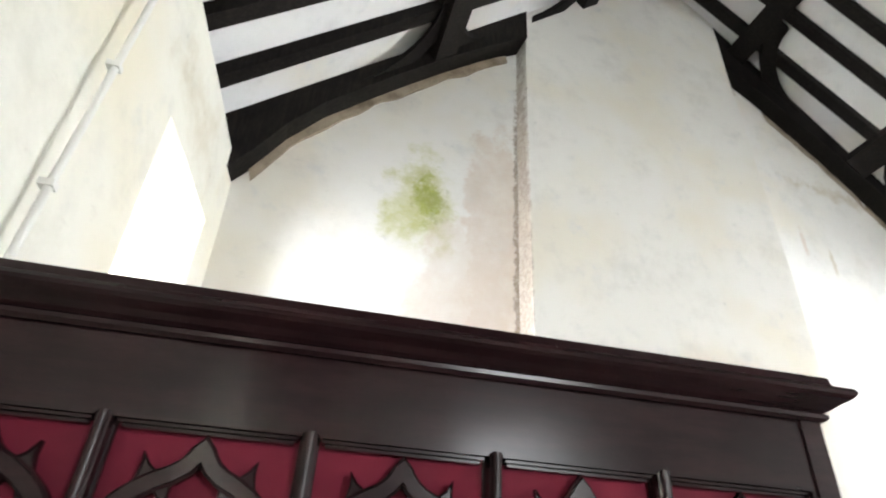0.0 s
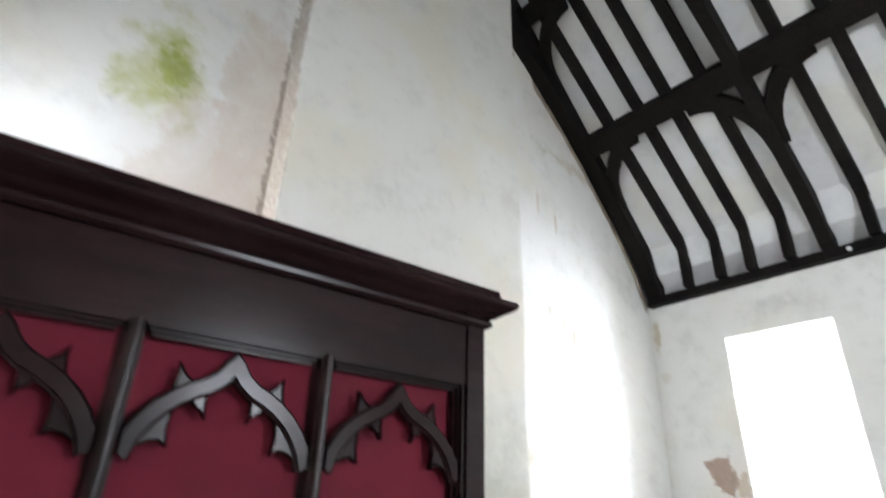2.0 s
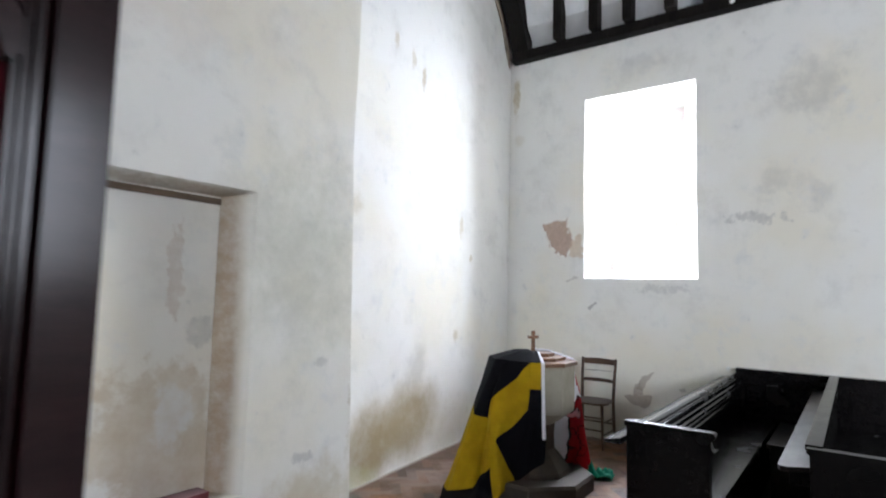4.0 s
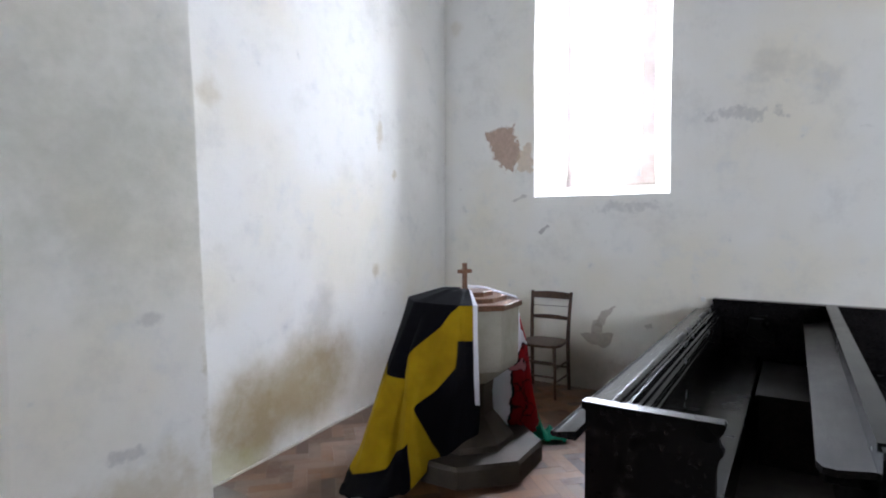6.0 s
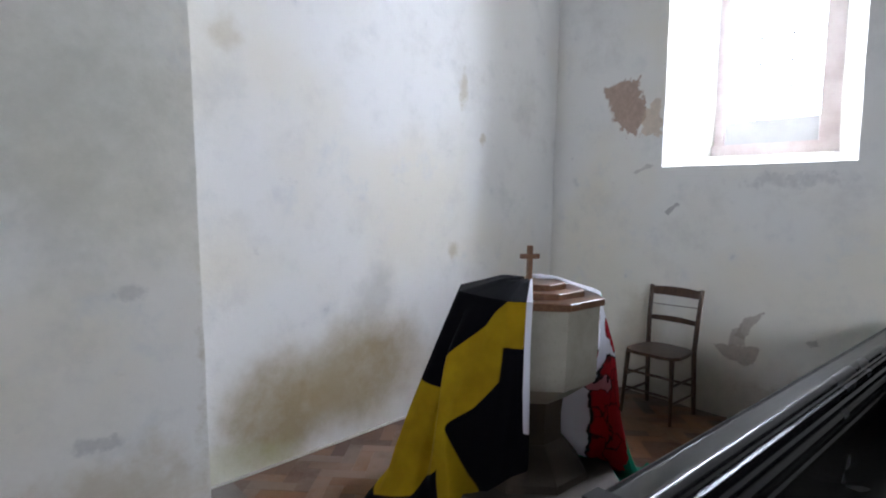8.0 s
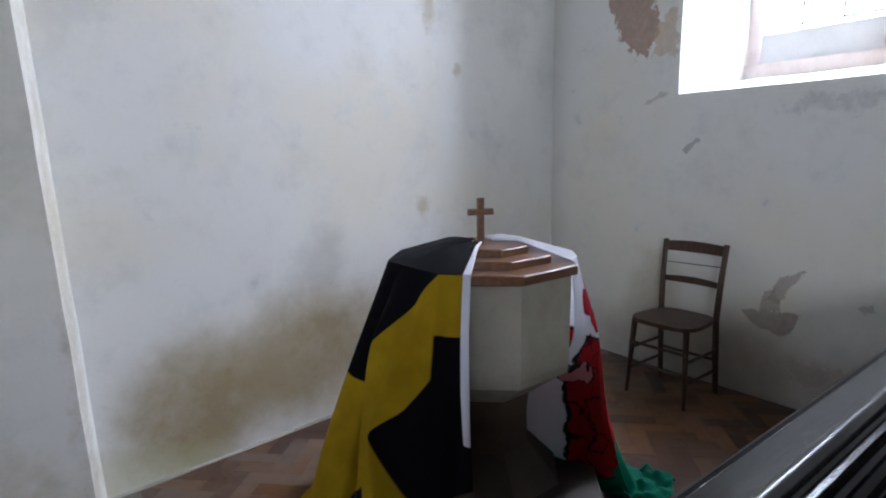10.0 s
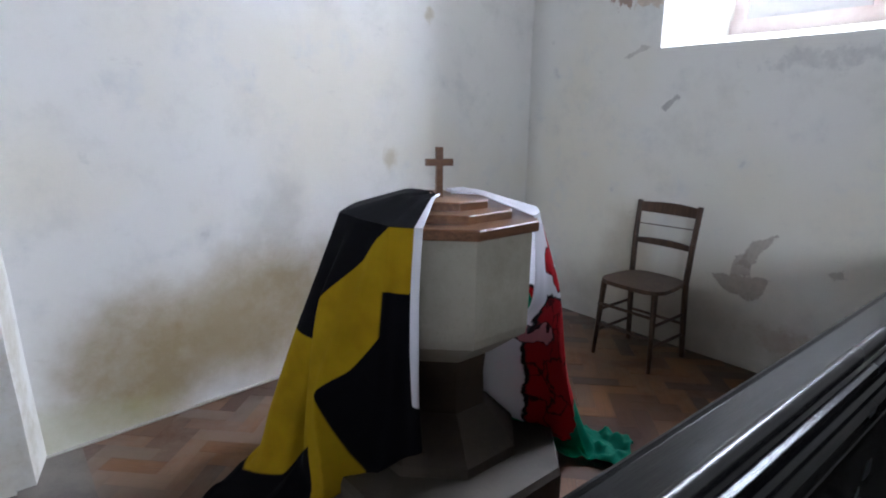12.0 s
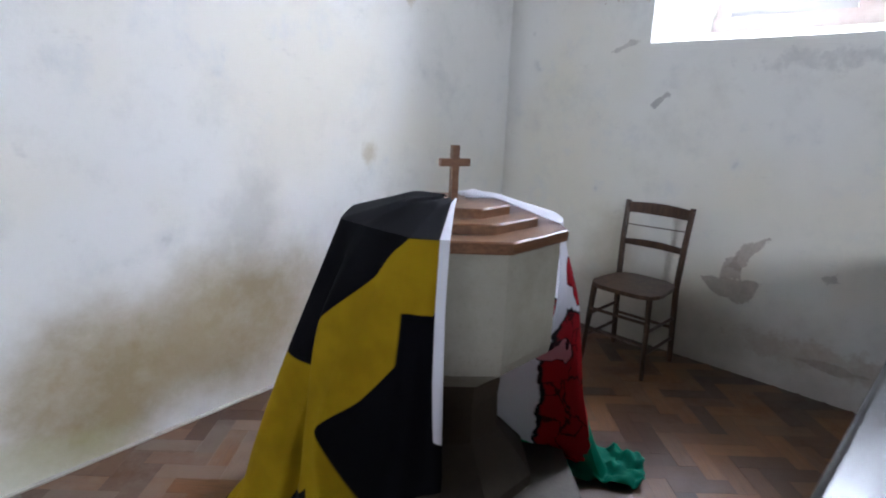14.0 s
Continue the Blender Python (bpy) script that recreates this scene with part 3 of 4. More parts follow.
            def bend(a, b, k):
                x = roof_x(side, a)
                return (x, y0 + k + (max(0.0, (x - 4.0)) * 0.075 if n == 0 else 0), b)
            strip(bm, low, high, bend, thick)
            tagged(part("truss", bm, oak, bevel=0.008), "arched black oak roof truss", "roof truss", "roof trusses", kind="structure")
    for side, y in ((1, 4.09), (-1, 4.068)):
        bm = bmesh.new()
        ds = [0.03 + 0.06 * i for i in range(36 if side < 0 else 50)]
        low = [(d + 0.03, arch(d) - 0.085 - 0.06 * noise.noise(Vector((d * 5, side, 0)))) for d in ds]
        high = [(d, arch(d) + 0.03) for d in ds]
        strip(bm, low, high, lambda a, b, k: (roof_x(side, a), y + k - 0.004 + (max(0.0, roof_x(side, a) - 4.8) * 0.108 if side > 0 else 0), b), 0.03)
        roughen(bm, 0.2, 0.006, 9)
        tagged(part("mortar_edge", bm, dirty_mortar), "rough brown mortar along the foot of the truss", "wall edge", kind="structure")
    tagged(part("ridge_beam", boxed(MID - 0.1, MID + 0.1, EAST, 4.05, 8.3, 8.52), oak), "black oak ridge beam", "roof beam", kind="structure")


roof()


# ---- windows ----
def window(name, x, y0, y1, z0, z1, side):
    """A stone-framed light with a cusped head, glazed in leaded panes."""
    win = tagged(empty(name, pose(x, (y0 + y1) / 2, z0, 0, 0, 90 if side > 0 else -90)), "tall stone-framed church window with a cusped head", "window", kind="structure")
    w, h = y1 - y0, z1 - z0
    # local: x across, z up; the frame is a slab with a trefoil-headed hole
    half, light = w / 2 + 0.13, w / 2 - 0.03
    side_pts = [(light, 0.06), (light, h - 0.64), (light * 0.86, h - 0.55), (light * 0.66, h - 0.50), (light * 0.80, h - 0.455), (light * 0.94, h - 0.38), (light * 0.98, h - 0.26), (light * 0.93, h - 0.14), (light * 0.66, h - 0.06), (light * 0.33, h - 0.03)]
    hole = side_pts + [(0, h - 0.02)] + [(-a, b) for a, b in reversed(side_pts)]
    rim = []
    for a, b in hole:
        k = (b - h + 0.70) / 0.61
        rim.append((math.copysign(half, a), b) if k < 0.45 else ((math.copysign(half * min(1.0, abs(a) / light * 1.25), a), h + 0.06)))
    rim[0], rim[-1] = (half, -0.06), (-half, -0.06)
    bm = bmesh.new()
    strip(bm, hole, rim, lambda a, b, k: (a, 0.06 + k, b), 0.10)
    part("window_frame", bm, pink_stone, win, "pinkish stone window frame with cusped head")
    part("window_sill", boxed(-half, half, 0.03, 0.17, -0.06, 0.05), pink_stone, win, bevel=0.006)
    if side < 0:
        part("lower_panel", boxed(-light * 0.98, light * 0.98, 0.075, 0.10, 0.05, 0.23), panel_grey, win, "plain grey panel at the foot of the light", bevel=0.004)
    cols, rows = 3, 9
    pw, ph = 2 * light / cols, (h - 0.1) / rows
    pane = None
    for i in range(cols):
        for j in range(rows):
            if pane is None:
                pane = part("pane", boxed(-pw / 2 + 0.004, pw / 2 - 0.004, -0.002, 0.002, -ph / 2 + 0.004, ph / 2 - 0.004), glass, win)
                ob = pane
            else:
                ob = new("pane", pane.data)
                ob.parent = win
            ob.location = (-light + pw * (i + 0.5), 0.12, 0.08 + ph * (j + 0.5))
            ob.visible_shadow = False
    for i in range(1, cols):
        part("lead_bar", boxed(-light + pw * i - 0.004, -light + pw * i + 0.004, 0.115, 0.126, 0.06, h), lead, win)
    for j in range(1, rows):
        part("glazing_bar", boxed(-light, light, 0.114, 0.127, 0.08 + ph * j - 0.005, 0.08 + ph * j + 0.005), lead, win)
    return win


window("window_1", 8.55, 2.62, 3.33, 1.86, 3.68, -1)
window("window_2", -0.74, 2.95, 3.65, 1.84, 3.68, 1)


# ---- the traceried screen ----
def screen():
    ang = -2.6
    s = empty("screen", pose(2.298, 1.837, 0, 0, 0, ang))
    tagged(s, "tall dark polished wooden screen with tracery and crimson cloth panels", "screen")
    L, P0, PITCH, N = 2.52, 0.085, 0.494, 5
    zt = 2.046
    part("end_post", boxed(-P0 + 0.012, 0, 0.0, 0.10, 0, 2.29), mahogany, s, bevel=0.006)
    part("frieze_board", boxed(-L, -P0 + 0.012, 0.008, 0.09, zt + 0.028, 2.29), mahogany, s)
    part("dado_board", boxed(-L, -P0 + 0.012, 0.01, 0.09, 0, 0.86), mahogany, s)
    part("middle_rail", boxed(-L, -P0 + 0.012, -0.012, 0.09, 0.86, 0.96), mahogany, s, bevel=0.01)
    # cornice: mouldings one above another, returned at the end
    prof = ((2.275, 0.010), (2.285, 0.026), (2.297, 0.028), (2.304, 0.016), (2.312, 0.036), (2.326, 0.062), (2.342, 0.098), (2.352, 0.112), (2.362, 0.118), (2.374, 0.110), (2.382, 0.085), (2.388, 0.058), (2.416, 0.052))
    bm = bmesh.new()
    rows = []
    for z, o in prof:
        rows.append([bm.verts.new(p) for p in ((-L, -o * 0.7, z), (o * 0.82, -o * 0.7, z), (o * 0.82, 0.12, z), (-L, 0.12, z))])
    for a, b in zip(rows, rows[1:]):
        for i in range(4):
            bm.faces.new((a[i], a[(i + 1) % 4], b[(i + 1) % 4], b[i]))
    bm.faces.new(rows[0][::-1])
    bm.faces.new(rows[-1])
    part("cornice", bm, mahogany, s, "moulded dark wood cornice with worn edges")
    # each panel: frame mouldings, mullion, cloth, tracery
    for k in range(N):
        xr, xl = -P0 - PITCH * k, -P0 - PITCH * (k + 1)
        half_m = 0.020
        a, b = xl + half_m * (k < N), xr - (half_m if k else 0.0)
        part("cloth_panel", boxed(a - 0.02, b + 0.02, 0.055, 0.062, 0.94, zt + 0.02), red_cloth, s, "plain crimson cloth behind the tracery")
        for o, y0, wd in ((0.0, 0.002, 0.009), (0.010, 0.014, 0.008), (0.019, 0.026, 0.008)):
            bm = bmesh.new()
            t = zt + 0.028 - o
            box(bm, a + o, b - o, y0, 0.052, t - wd, t)
            if o == 0:
                box(bm, a, a + 0.006, 0.04, 0.052, 0.94, t - wd)
            if k == 0 or o == 0:
                box(bm, b - o - (wd if k == 0 else 0.006), b - o, y0 if k == 0 else 0.04, 0.052, 0.94, t - wd)
            part("panel_moulding", bm, mahogany, s)
        if k < N:
            bm = bmesh.new()
            bead = [(0.0125 * math.sin(q * math.pi / 10), -0.008 - 0.008 * math.cos(q * math.pi / 10)) for q in range(-5, 6)]
            pr = [(-half_m, 0.05), (-half_m, 0.024), (-0.0175, 0.016), (-0.0165, 0.006), (-0.0125, 0.004)] + bead + [(0.0125, 0.004), (0.0165, 0.006), (0.0175, 0.016), (half_m, 0.024), (half_m, 0.05)]
            bm = prism(pr, lambda u, v, z: (xl + u, v, 0.94 + z), zt - 0.94 + 0.03)
            part("mullion", bm, mahogany, s, smooth=True)
        tracery(a + 0.008, b - (0.022 if k == 0 else 0.008), zt - 0.012, s)


def tracery(a, b, zt, screen_thing):
    """An ogee arch with chamfered ribs, hollowed cusps and barbed leaves."""
    w, mid = (b - a) / 2, (a + b) / 2
    keys = ((0.0, -0.018), (0.06, -0.044), (0.14, -0.066), (0.26, -0.086), (0.42, -0.102), (0.58, -0.124), (0.72, -0.150), (0.84, -0.182), (0.93, -0.216), (1.0, -0.262))
    prof = []
    for (u0, z0), (u1, z1) in zip(keys, keys[1:]):
        prof += [(u0, z0), ((u0 + u1) / 2, (z0 + z1) / 2)]
    prof.append(keys[-1])
    for sg in (-1, 1):
        bm = bmesh.new()
        rows = []
        for i, (u, z) in enumerate(prof):
            u0, z0 = prof[max(i - 2, 0)]
            u1, z1 = prof[min(i + 2, len(prof) - 1)]
            t = Vector(((u1 - u0) * w, z1 - z0)).normalized()
            n = Vector((-t.y, t.x))
            row = []
            for o, y in ((-0.024, 0.036), (-0.024, 0.014), (-0.018, 0.009), (-0.016, 0.003), (0.016, 0.003), (0.018, 0.009), (0.024, 0.014), (0.024, 0.036)):
                x = max(0.0, min(u * w + n.x * o, w))
                zz = z + n.y * o
                if i == 0:
                    x, zz = 0.0, -0.03 + o * 1.75
                row.append(bm.verts.new((mid + sg * x, y, zt + zz)))
            rows.append(row)
        for r0, r1 in zip(rows, rows[1:]):
            for q in range(8):
                bm.faces.new((r0[q], r0[(q + 1) % 8], r1[(q + 1) % 8], r1[q]))
        bm.faces.new(rows[0])
        bm.faces.new(rows[-1][::-1])
        rib = part("tracery_rib", bm, mahogany, screen_thing, "half of a cusped ogee tracery arch")

        def leaf(points):
            o = [(mid + sg * u * w, zt + z) for u, z in points]
            bm = prism(o, lambda p, q, k: (p, 0.009 + k, q), 0.026)
            bm.faces.ensure_lookup_table()
            bmesh.ops.recalc_face_normals(bm, faces=bm.faces)
            bmesh.ops.inset_region(bm, faces=[bm.faces[0]], thickness=0.0045, depth=-0.007, use_even_offset=True)
            part("cusp", bm, mahogany, rib)

        # cusps below
        leaf(((0.20, -0.082), (0.245, -0.112), (0.255, -0.135), (0.235, -0.166), (0.29, -0.148), (0.36, -0.140), (0.45, -0.112), (0.34, -0.094)))
        leaf(((0.50, -0.120), (0.575, -0.160), (0.595, -0.195), (0.565, -0.236), (0.65, -0.222), (0.75, -0.226), (0.90, -0.246), (0.85, -0.200), (0.74, -0.160)))
        # barbs above
        leaf(((0.36, -0.092), (0.44, -0.078), (0.52, -0.066), (0.61, -0.038), (0.602, -0.070), (0.63, -0.100), (0.70, -0.140), (0.52, -0.112)))


screen()


# ---- pews ----
def pew_end(name_parent, x, y0, y1, top):
    """A bench end with a scrolled front edge and a moulded top."""
    out = [(y1, 0.0), (y1, top - 0.03), (y1 + 0.012, top - 0.022), (y1 + 0.012, top), (y0 - 0.006, top), (y0 - 0.012, top - 0.012), (y0 - 0.004, top - 0.03), (y0 + 0.012, top - 0.05), (y0 + 0.004, top - 0.075), (y0 - 0.008, top - 0.09), (y0 + 0.006, top - 0.11), (y0 + 0.014, top - 0.15), (y0 + 0.010, 0.0)]
    return part("bench_end", prism(out, lambda a, b, k: (x + k, a, b), 0.052), pew_wood, name_parent, smooth=True, bevel=0.024)


def pews():
    p = tagged(empty("pew", pose(4.9, 1.95, 0)), "black varnished bench pew with worn edges and moulded back", "pew", "pews")
    p.matrix_world = Matrix()
    part("back", boxed(4.93, 7.88, 1.892, 1.95, 0, 0.80), pew_wood, p)
    pr = [(2.045, 0.772), (2.053, 0.778), (2.051, 0.788), (2.044, 0.791), (2.038, 0.787), (1.968, 0.803), (1.968, 0.772)]
    part("book_shelf", prism(pr, lambda a, b, k: (4.78 + k, a, b), 3.11), ledge_wood, p, "dull black sloping shelf along the pew back", bevel=0.003)
    pr = [(1.968, 0.772), (1.968, 0.803), (1.946, 0.808), (1.914, 0.810), (1.906, 0.806), (1.902, 0.792), (1.893, 0.786), (1.889, 0.770), (1.880, 0.764), (1.878, 0.752)]
    part("cap_rail", prism(pr, lambda a, b, k: (4.915 + k, a, b), 2.975), ledge_wood, p, "dull black cap rail", bevel=0.003)
    bead = [(1.931 + 0.019 * math.cos(i * math.pi / 14), 0.810 + 0.022 * math.sin(i * math.pi / 14)) for i in range(15)]
    part("bead", prism(bead, lambda a, b, k: (4.915 + k, a, b), 2.975), bead_wood, p, "rounded bead worn and scratched along the cap rail", smooth=True)
    for z, d in ((0.728, 0.02), (0.69, 0.014), (0.64, 0.012)):
        part("moulding", prism([(1.892, z - 0.012), (1.892 - d, z - 0.012), (1.892 - d, z), (1.892 - d * 0.6, z + 0.009), (1.892, z + 0.016)], lambda a, b, k: (4.935 + k, a, b), 2.935), pew_wood, p)
    pew_end(p, 4.865, 1.565, 1.965, 0.875)
    part("seat", boxed(4.93, 7.88, 1.60, 1.892, 0.42, 0.45), pew_wood, p, bevel=0.008)
    part("seat_front", boxed(4.93, 7.88, 1.64, 1.665, 0, 0.42), pew_wood, p)
    q = tagged(empty("pew"), "black bench pew with a sloping book ledge", "pew", "pews")
    part("back", boxed(4.93, 7.88, 1.155, 1.19, 0, 0.855), pew_wood, q)
    part("cap_rail", boxed(4.92, 7.88, 1.14, 1.205, 0.855, 0.88), pew_wood, q, bevel=0.008)
    out = [(5.04, 1.19), (7.88, 1.19), (7.88, 1.33), (5.12, 1.33), (5.07, 1.315), (5.045, 1.28)]
    part("book_ledge", prism(out, lambda a, b, k: (a, b, 0.735 - (b - 1.19) * 0.18 + k), 0.022), pew_grey, q, "worn dark brown book ledge", bevel=0.004)
    part("ledge_bracket", boxed(5.3, 5.33, 1.19, 1.30, 0.60, 0.71), pew_wood, q)
    pew_end(q, 4.865, 0.76, 1.185, 0.875)
    part("seat", boxed(4.93, 7.88, 0.80, 1.155, 0.42, 0.45), pew_wood, q, bevel=0.008)
    part("seat_front", boxed(4.93, 7.88, 0.84, 0.865, 0, 0.42), pew_wood, q)
    # dado along the wall
    w = tagged(empty("wall_panelling"), "black wooden panelling along the wall beside the pews", "panelling")
    part("board", boxed(7.89, 7.94, -1.5, 1.93, 0, 0.85), pew_wood, w)
    part("cap", boxed(7.86, 7.945, -1.5, 1.93, 0.85, 0.875), pew_wood, w, bevel=0.006)
    for y0, y1 in ((1.27, 1.86), (0.55, 1.08), (-0.2, 0.4)):
        bm = bmesh.new()
        for (a, b, c, d) in ((y0, y1, 0.72, 0.745), (y0, y1, 0.50, 0.525), (y0, y0 + 0.025, 0.525, 0.72), (y1 - 0.025, y1, 0.525, 0.72)):
            box(bm, 7.872, 7.89, a, b, c, d)
        part("panel_moulding", bm, pew_wood, w)
    k = tagged(empty("kneeling_bench"), "low dark wooden kneeling bench between the pews", "bench")
    part("top", boxed(6.9, 7.86, 1.23, 1.58, 0.40, 0.43), pew_grey, k, bevel=0.006)
    part("front", boxed(6.92, 7.86, 1.25, 1.56, 0, 0.40), pew_grey, k)


pews()


# ---- the font ----
FX, FY = 6.10, 3.125


def ngon_ring(flat, turn=math.pi / 8, n=8):
    r = flat / 2 / math.cos(math.pi / n)
    return [(r * math.cos(turn + 2 * math.pi * i / n), r * math.sin(turn + 2 * math.pi * i / n)) for i in range(n)]


def lathe8(levels):
    """An octagonal solid from (flat-to-flat, z) levels."""
    bm = bmesh.new()
    rows = [[bm.verts.new((x, y, z)) for x, y in ngon_ring(f)] for f, z in levels]
    for a, b in zip(rows, rows[1:]):
        for i in range(8):
            bm.faces.new((a[i], a[(i + 1) % 8], b[(i + 1) % 8], b[i]))
    bm.faces.new(rows[0][::-1])
    bm.faces.new(rows[-1])
    return bm


def font():
    f = tagged(empty("font", pose(FX, FY, 0, 0, 0, 1.5)), "octagonal pale stone font with a stepped wooden lid", "font")
    part("plinth", lathe8([(0.88, 0.0), (0.88, 0.10), (0.86, 0.125)]), shaded_base_stone, f, "worn octagonal stone plinth", bevel=0.006)
    part("foot", lathe8([(0.56, 0.125), (0.55, 0.16), (0.40, 0.26), (0.33, 0.30)]), shaded_stem_stone, f, bevel=0.004)
    part("stem", lathe8([(0.32, 0.30), (0.31, 0.42), (0.33, 0.52)]), shaded_stem_stone, f, bevel=0.004)
    part("bowl", lathe8([(0.34, 0.50), (0.50, 0.565), (0.59, 0.60), (0.60, 0.63), (0.605, 0.955)]), font_stone, f, "plain octagonal stone bowl", bevel=0.005)
    lid = part("lid", lathe8([(0.64, 0.958), (0.645, 0.963), (0.645, 0.988), (0.635, 0.992)]), lid_wood, f, "stepped octagonal varnished wooden lid")
    part("tier", lathe8([(0.47, 0.992), (0.47, 1.016), (0.462, 1.02)]), lid_wood, lid)
    part("tier", lathe8([(0.31, 1.02), (0.31, 1.044), (0.302, 1.048)]), lid_wood, lid)
    bm = bmesh.new()
    out = [(-0.011, 1.048), (0.011, 1.048), (0.011, 1.155), (0.047, 1.155), (0.047, 1.178), (0.011, 1.178), (0.011, 1.217), (-0.011, 1.217), (-0.011, 1.178), (-0.047, 1.178), (-0.047, 1.155), (-0.011, 1.155)]
    c, s = math.cos(radians(-25)), math.sin(radians(-25))
    bm = prism(out, lambda a, b, k: (-0.03 + a * c - (k - 0.011) * s, -0.01 + a * s + (k - 0.011) * c, b), 0.022)
    part("cross", bm, lid_wood, lid, "small brown wooden cross", bevel=0.002)


font()


# ---- chair ----
def chair():
    c = tagged(empty("chair", pose(7.63, 3.225, 0, 0, 0, 90)), "dark worn wooden chair with a shaped seat beside the wall", "chair")
    # local: -y is the back of the room side, +x across; front towards local +y after the turn
    W = 0.172
    for sx in (-1, 1):
        bm = bmesh.new()
        pts = [((sx * W, -0.175, 0.0), 0.015), ((sx * W * 0.98, -0.155, 0.22), 0.017), ((sx * W * 0.97, -0.14, 0.44), 0.017), ((sx * (W + 0.002), -0.155, 0.66), 0.016), ((sx * (W + 0.008), -0.185, 0.86), 0.015)]
        for (a, ra), (b, rb) in zip(pts, pts[1:]):
            rod(bm, a, b, ra, rb, 8)
        part("back_post", bm, chair_wood, c, smooth=True)
        part("front_leg", rodded((sx * W * 0.9, 0.15, 0.43), (sx * W * 1.02, 0.175, 0.0), 0.017, 0.011, sides=10), chair_wood, c, smooth=True)
        for z in (0.14, 0.26):
            part("side_stretcher", rodded((sx * W * 0.99, 0.165, z), (sx * W * 0.98, -0.16, z), 0.009, sides=8), chair_wood, c, smooth=True)
    for z in (0.18, 0.30):
        part("front_stretcher", rodded((-W, 0.165, z), (W, 0.165, z), 0.009, sides=8), chair_wood, c, smooth=True)
    part("back_stretcher", rodded((-W, -0.16, 0.2), (W, -0.16, 0.2), 0.009, sides=8), chair_wood, c, smooth=True)
    out = []
    for i in range(24):
        t = 2 * math.pi * i / 24
        x, y = math.cos(t), math.sin(t)
        k = (abs(x) ** 4 + abs(y) ** 4) ** -0.25
        out.append((x * k * (0.185 + 0.015 * y), y * k * 0.185 + 0.005))
    part("seat", prism(out, lambda a, b, k: (a, b, 0.425 + k - (0.004 if a * a + b * b < 0.01 else 0)), 0.022), chair_wood, c, bevel=0.005)
    for z0, z1, dy in ((0.795, 0.85, -0.178), (0.615, 0.645, -0.15)):
        lo = [(-W + 2 * W * i / 8, z0) for i in range(9)]
        hi = [(-W + 2 * W * i / 8, z1 + 0.008 * math.sin(math.pi * i / 8)) for i in range(9)]
        bm = bmesh.new()
        strip(bm, lo, hi, lambda a, b, k: (a, dy - 0.02 * (1 - (a / W) ** 2) + k - 0.007, b), 0.014)
        part("back_rail", bm, chair_wood, c)
    part("back_wire", rodded((-W, -0.165, 0.735), (W, -0.163, 0.728), 0.003, sides=6), chair_wood, c)


chair()


# ---- flags draped over the font ----
def flag_material_dark():
    """Black cloth with a broad yellow cross and a white hoist band, laid out along the cloth."""
    m = Nodes("black and yellow flag cloth", 0.7)
    uv = m.node("ShaderNodeUVMap").outputs["UV"]
    sep = m.node("ShaderNodeSeparateXYZ", Vector=uv)
    s, d = sep.outputs["X"], sep.outputs["Y"]
    above = lambda a, b: m.ramp(m.math("SUBTRACT", a, b), -0.004, 0.004)
    line = lambda a, k, c: m.math("ADD", m.math("MULTIPLY", a, k), c)
    upper = m.math("MINIMUM", line(s, 1.27, -0.3175), 0.40)
    yellow = m.math("MULTIPLY", above(d, upper), above(d, 0.004))
    low_hoist = m.math("MULTIPLY", above(d, line(s, 1.15, 0.215)), above(line(d, -0.43, 0.675), s))
    low_fly = m.math("MULTIPLY", above(d, line(s, 0.5, 0.60)), above(s, 0.44))
    fold = m.math("MULTIPLY", above(d, line(s, 0.1, 0.295)), above(0.26, s))
    for dark in (low_hoist, low_fly, fold):
        yellow = m.math("MULTIPLY", yellow, m.math("SUBTRACT", 1.0, dark))
    hem = m.math("MULTIPLY", above(m.math("MINIMUM", line(d, -0.12, 0.125), 0.064), s), above(0.69, d))
    tone = m.noise(m.local(), 6, 3)
    c = m.mix(yellow, (0.0035, 0.0035, 0.005), m.mix(m.ramp(tone, 0.3, 0.7), (0.30, 0.195, 0.004), (0.23, 0.145, 0.003)))
    c = m.mix(hem, c, (0.66, 0.66, 0.72))
    m.set("Base Color", c)
    m.set("Roughness", 0.85)
    m.set("Specular IOR Level", 0.06)
    m.bump(m.noise(uv, 320, 2), 0.12, 0.001)
    return m.mat


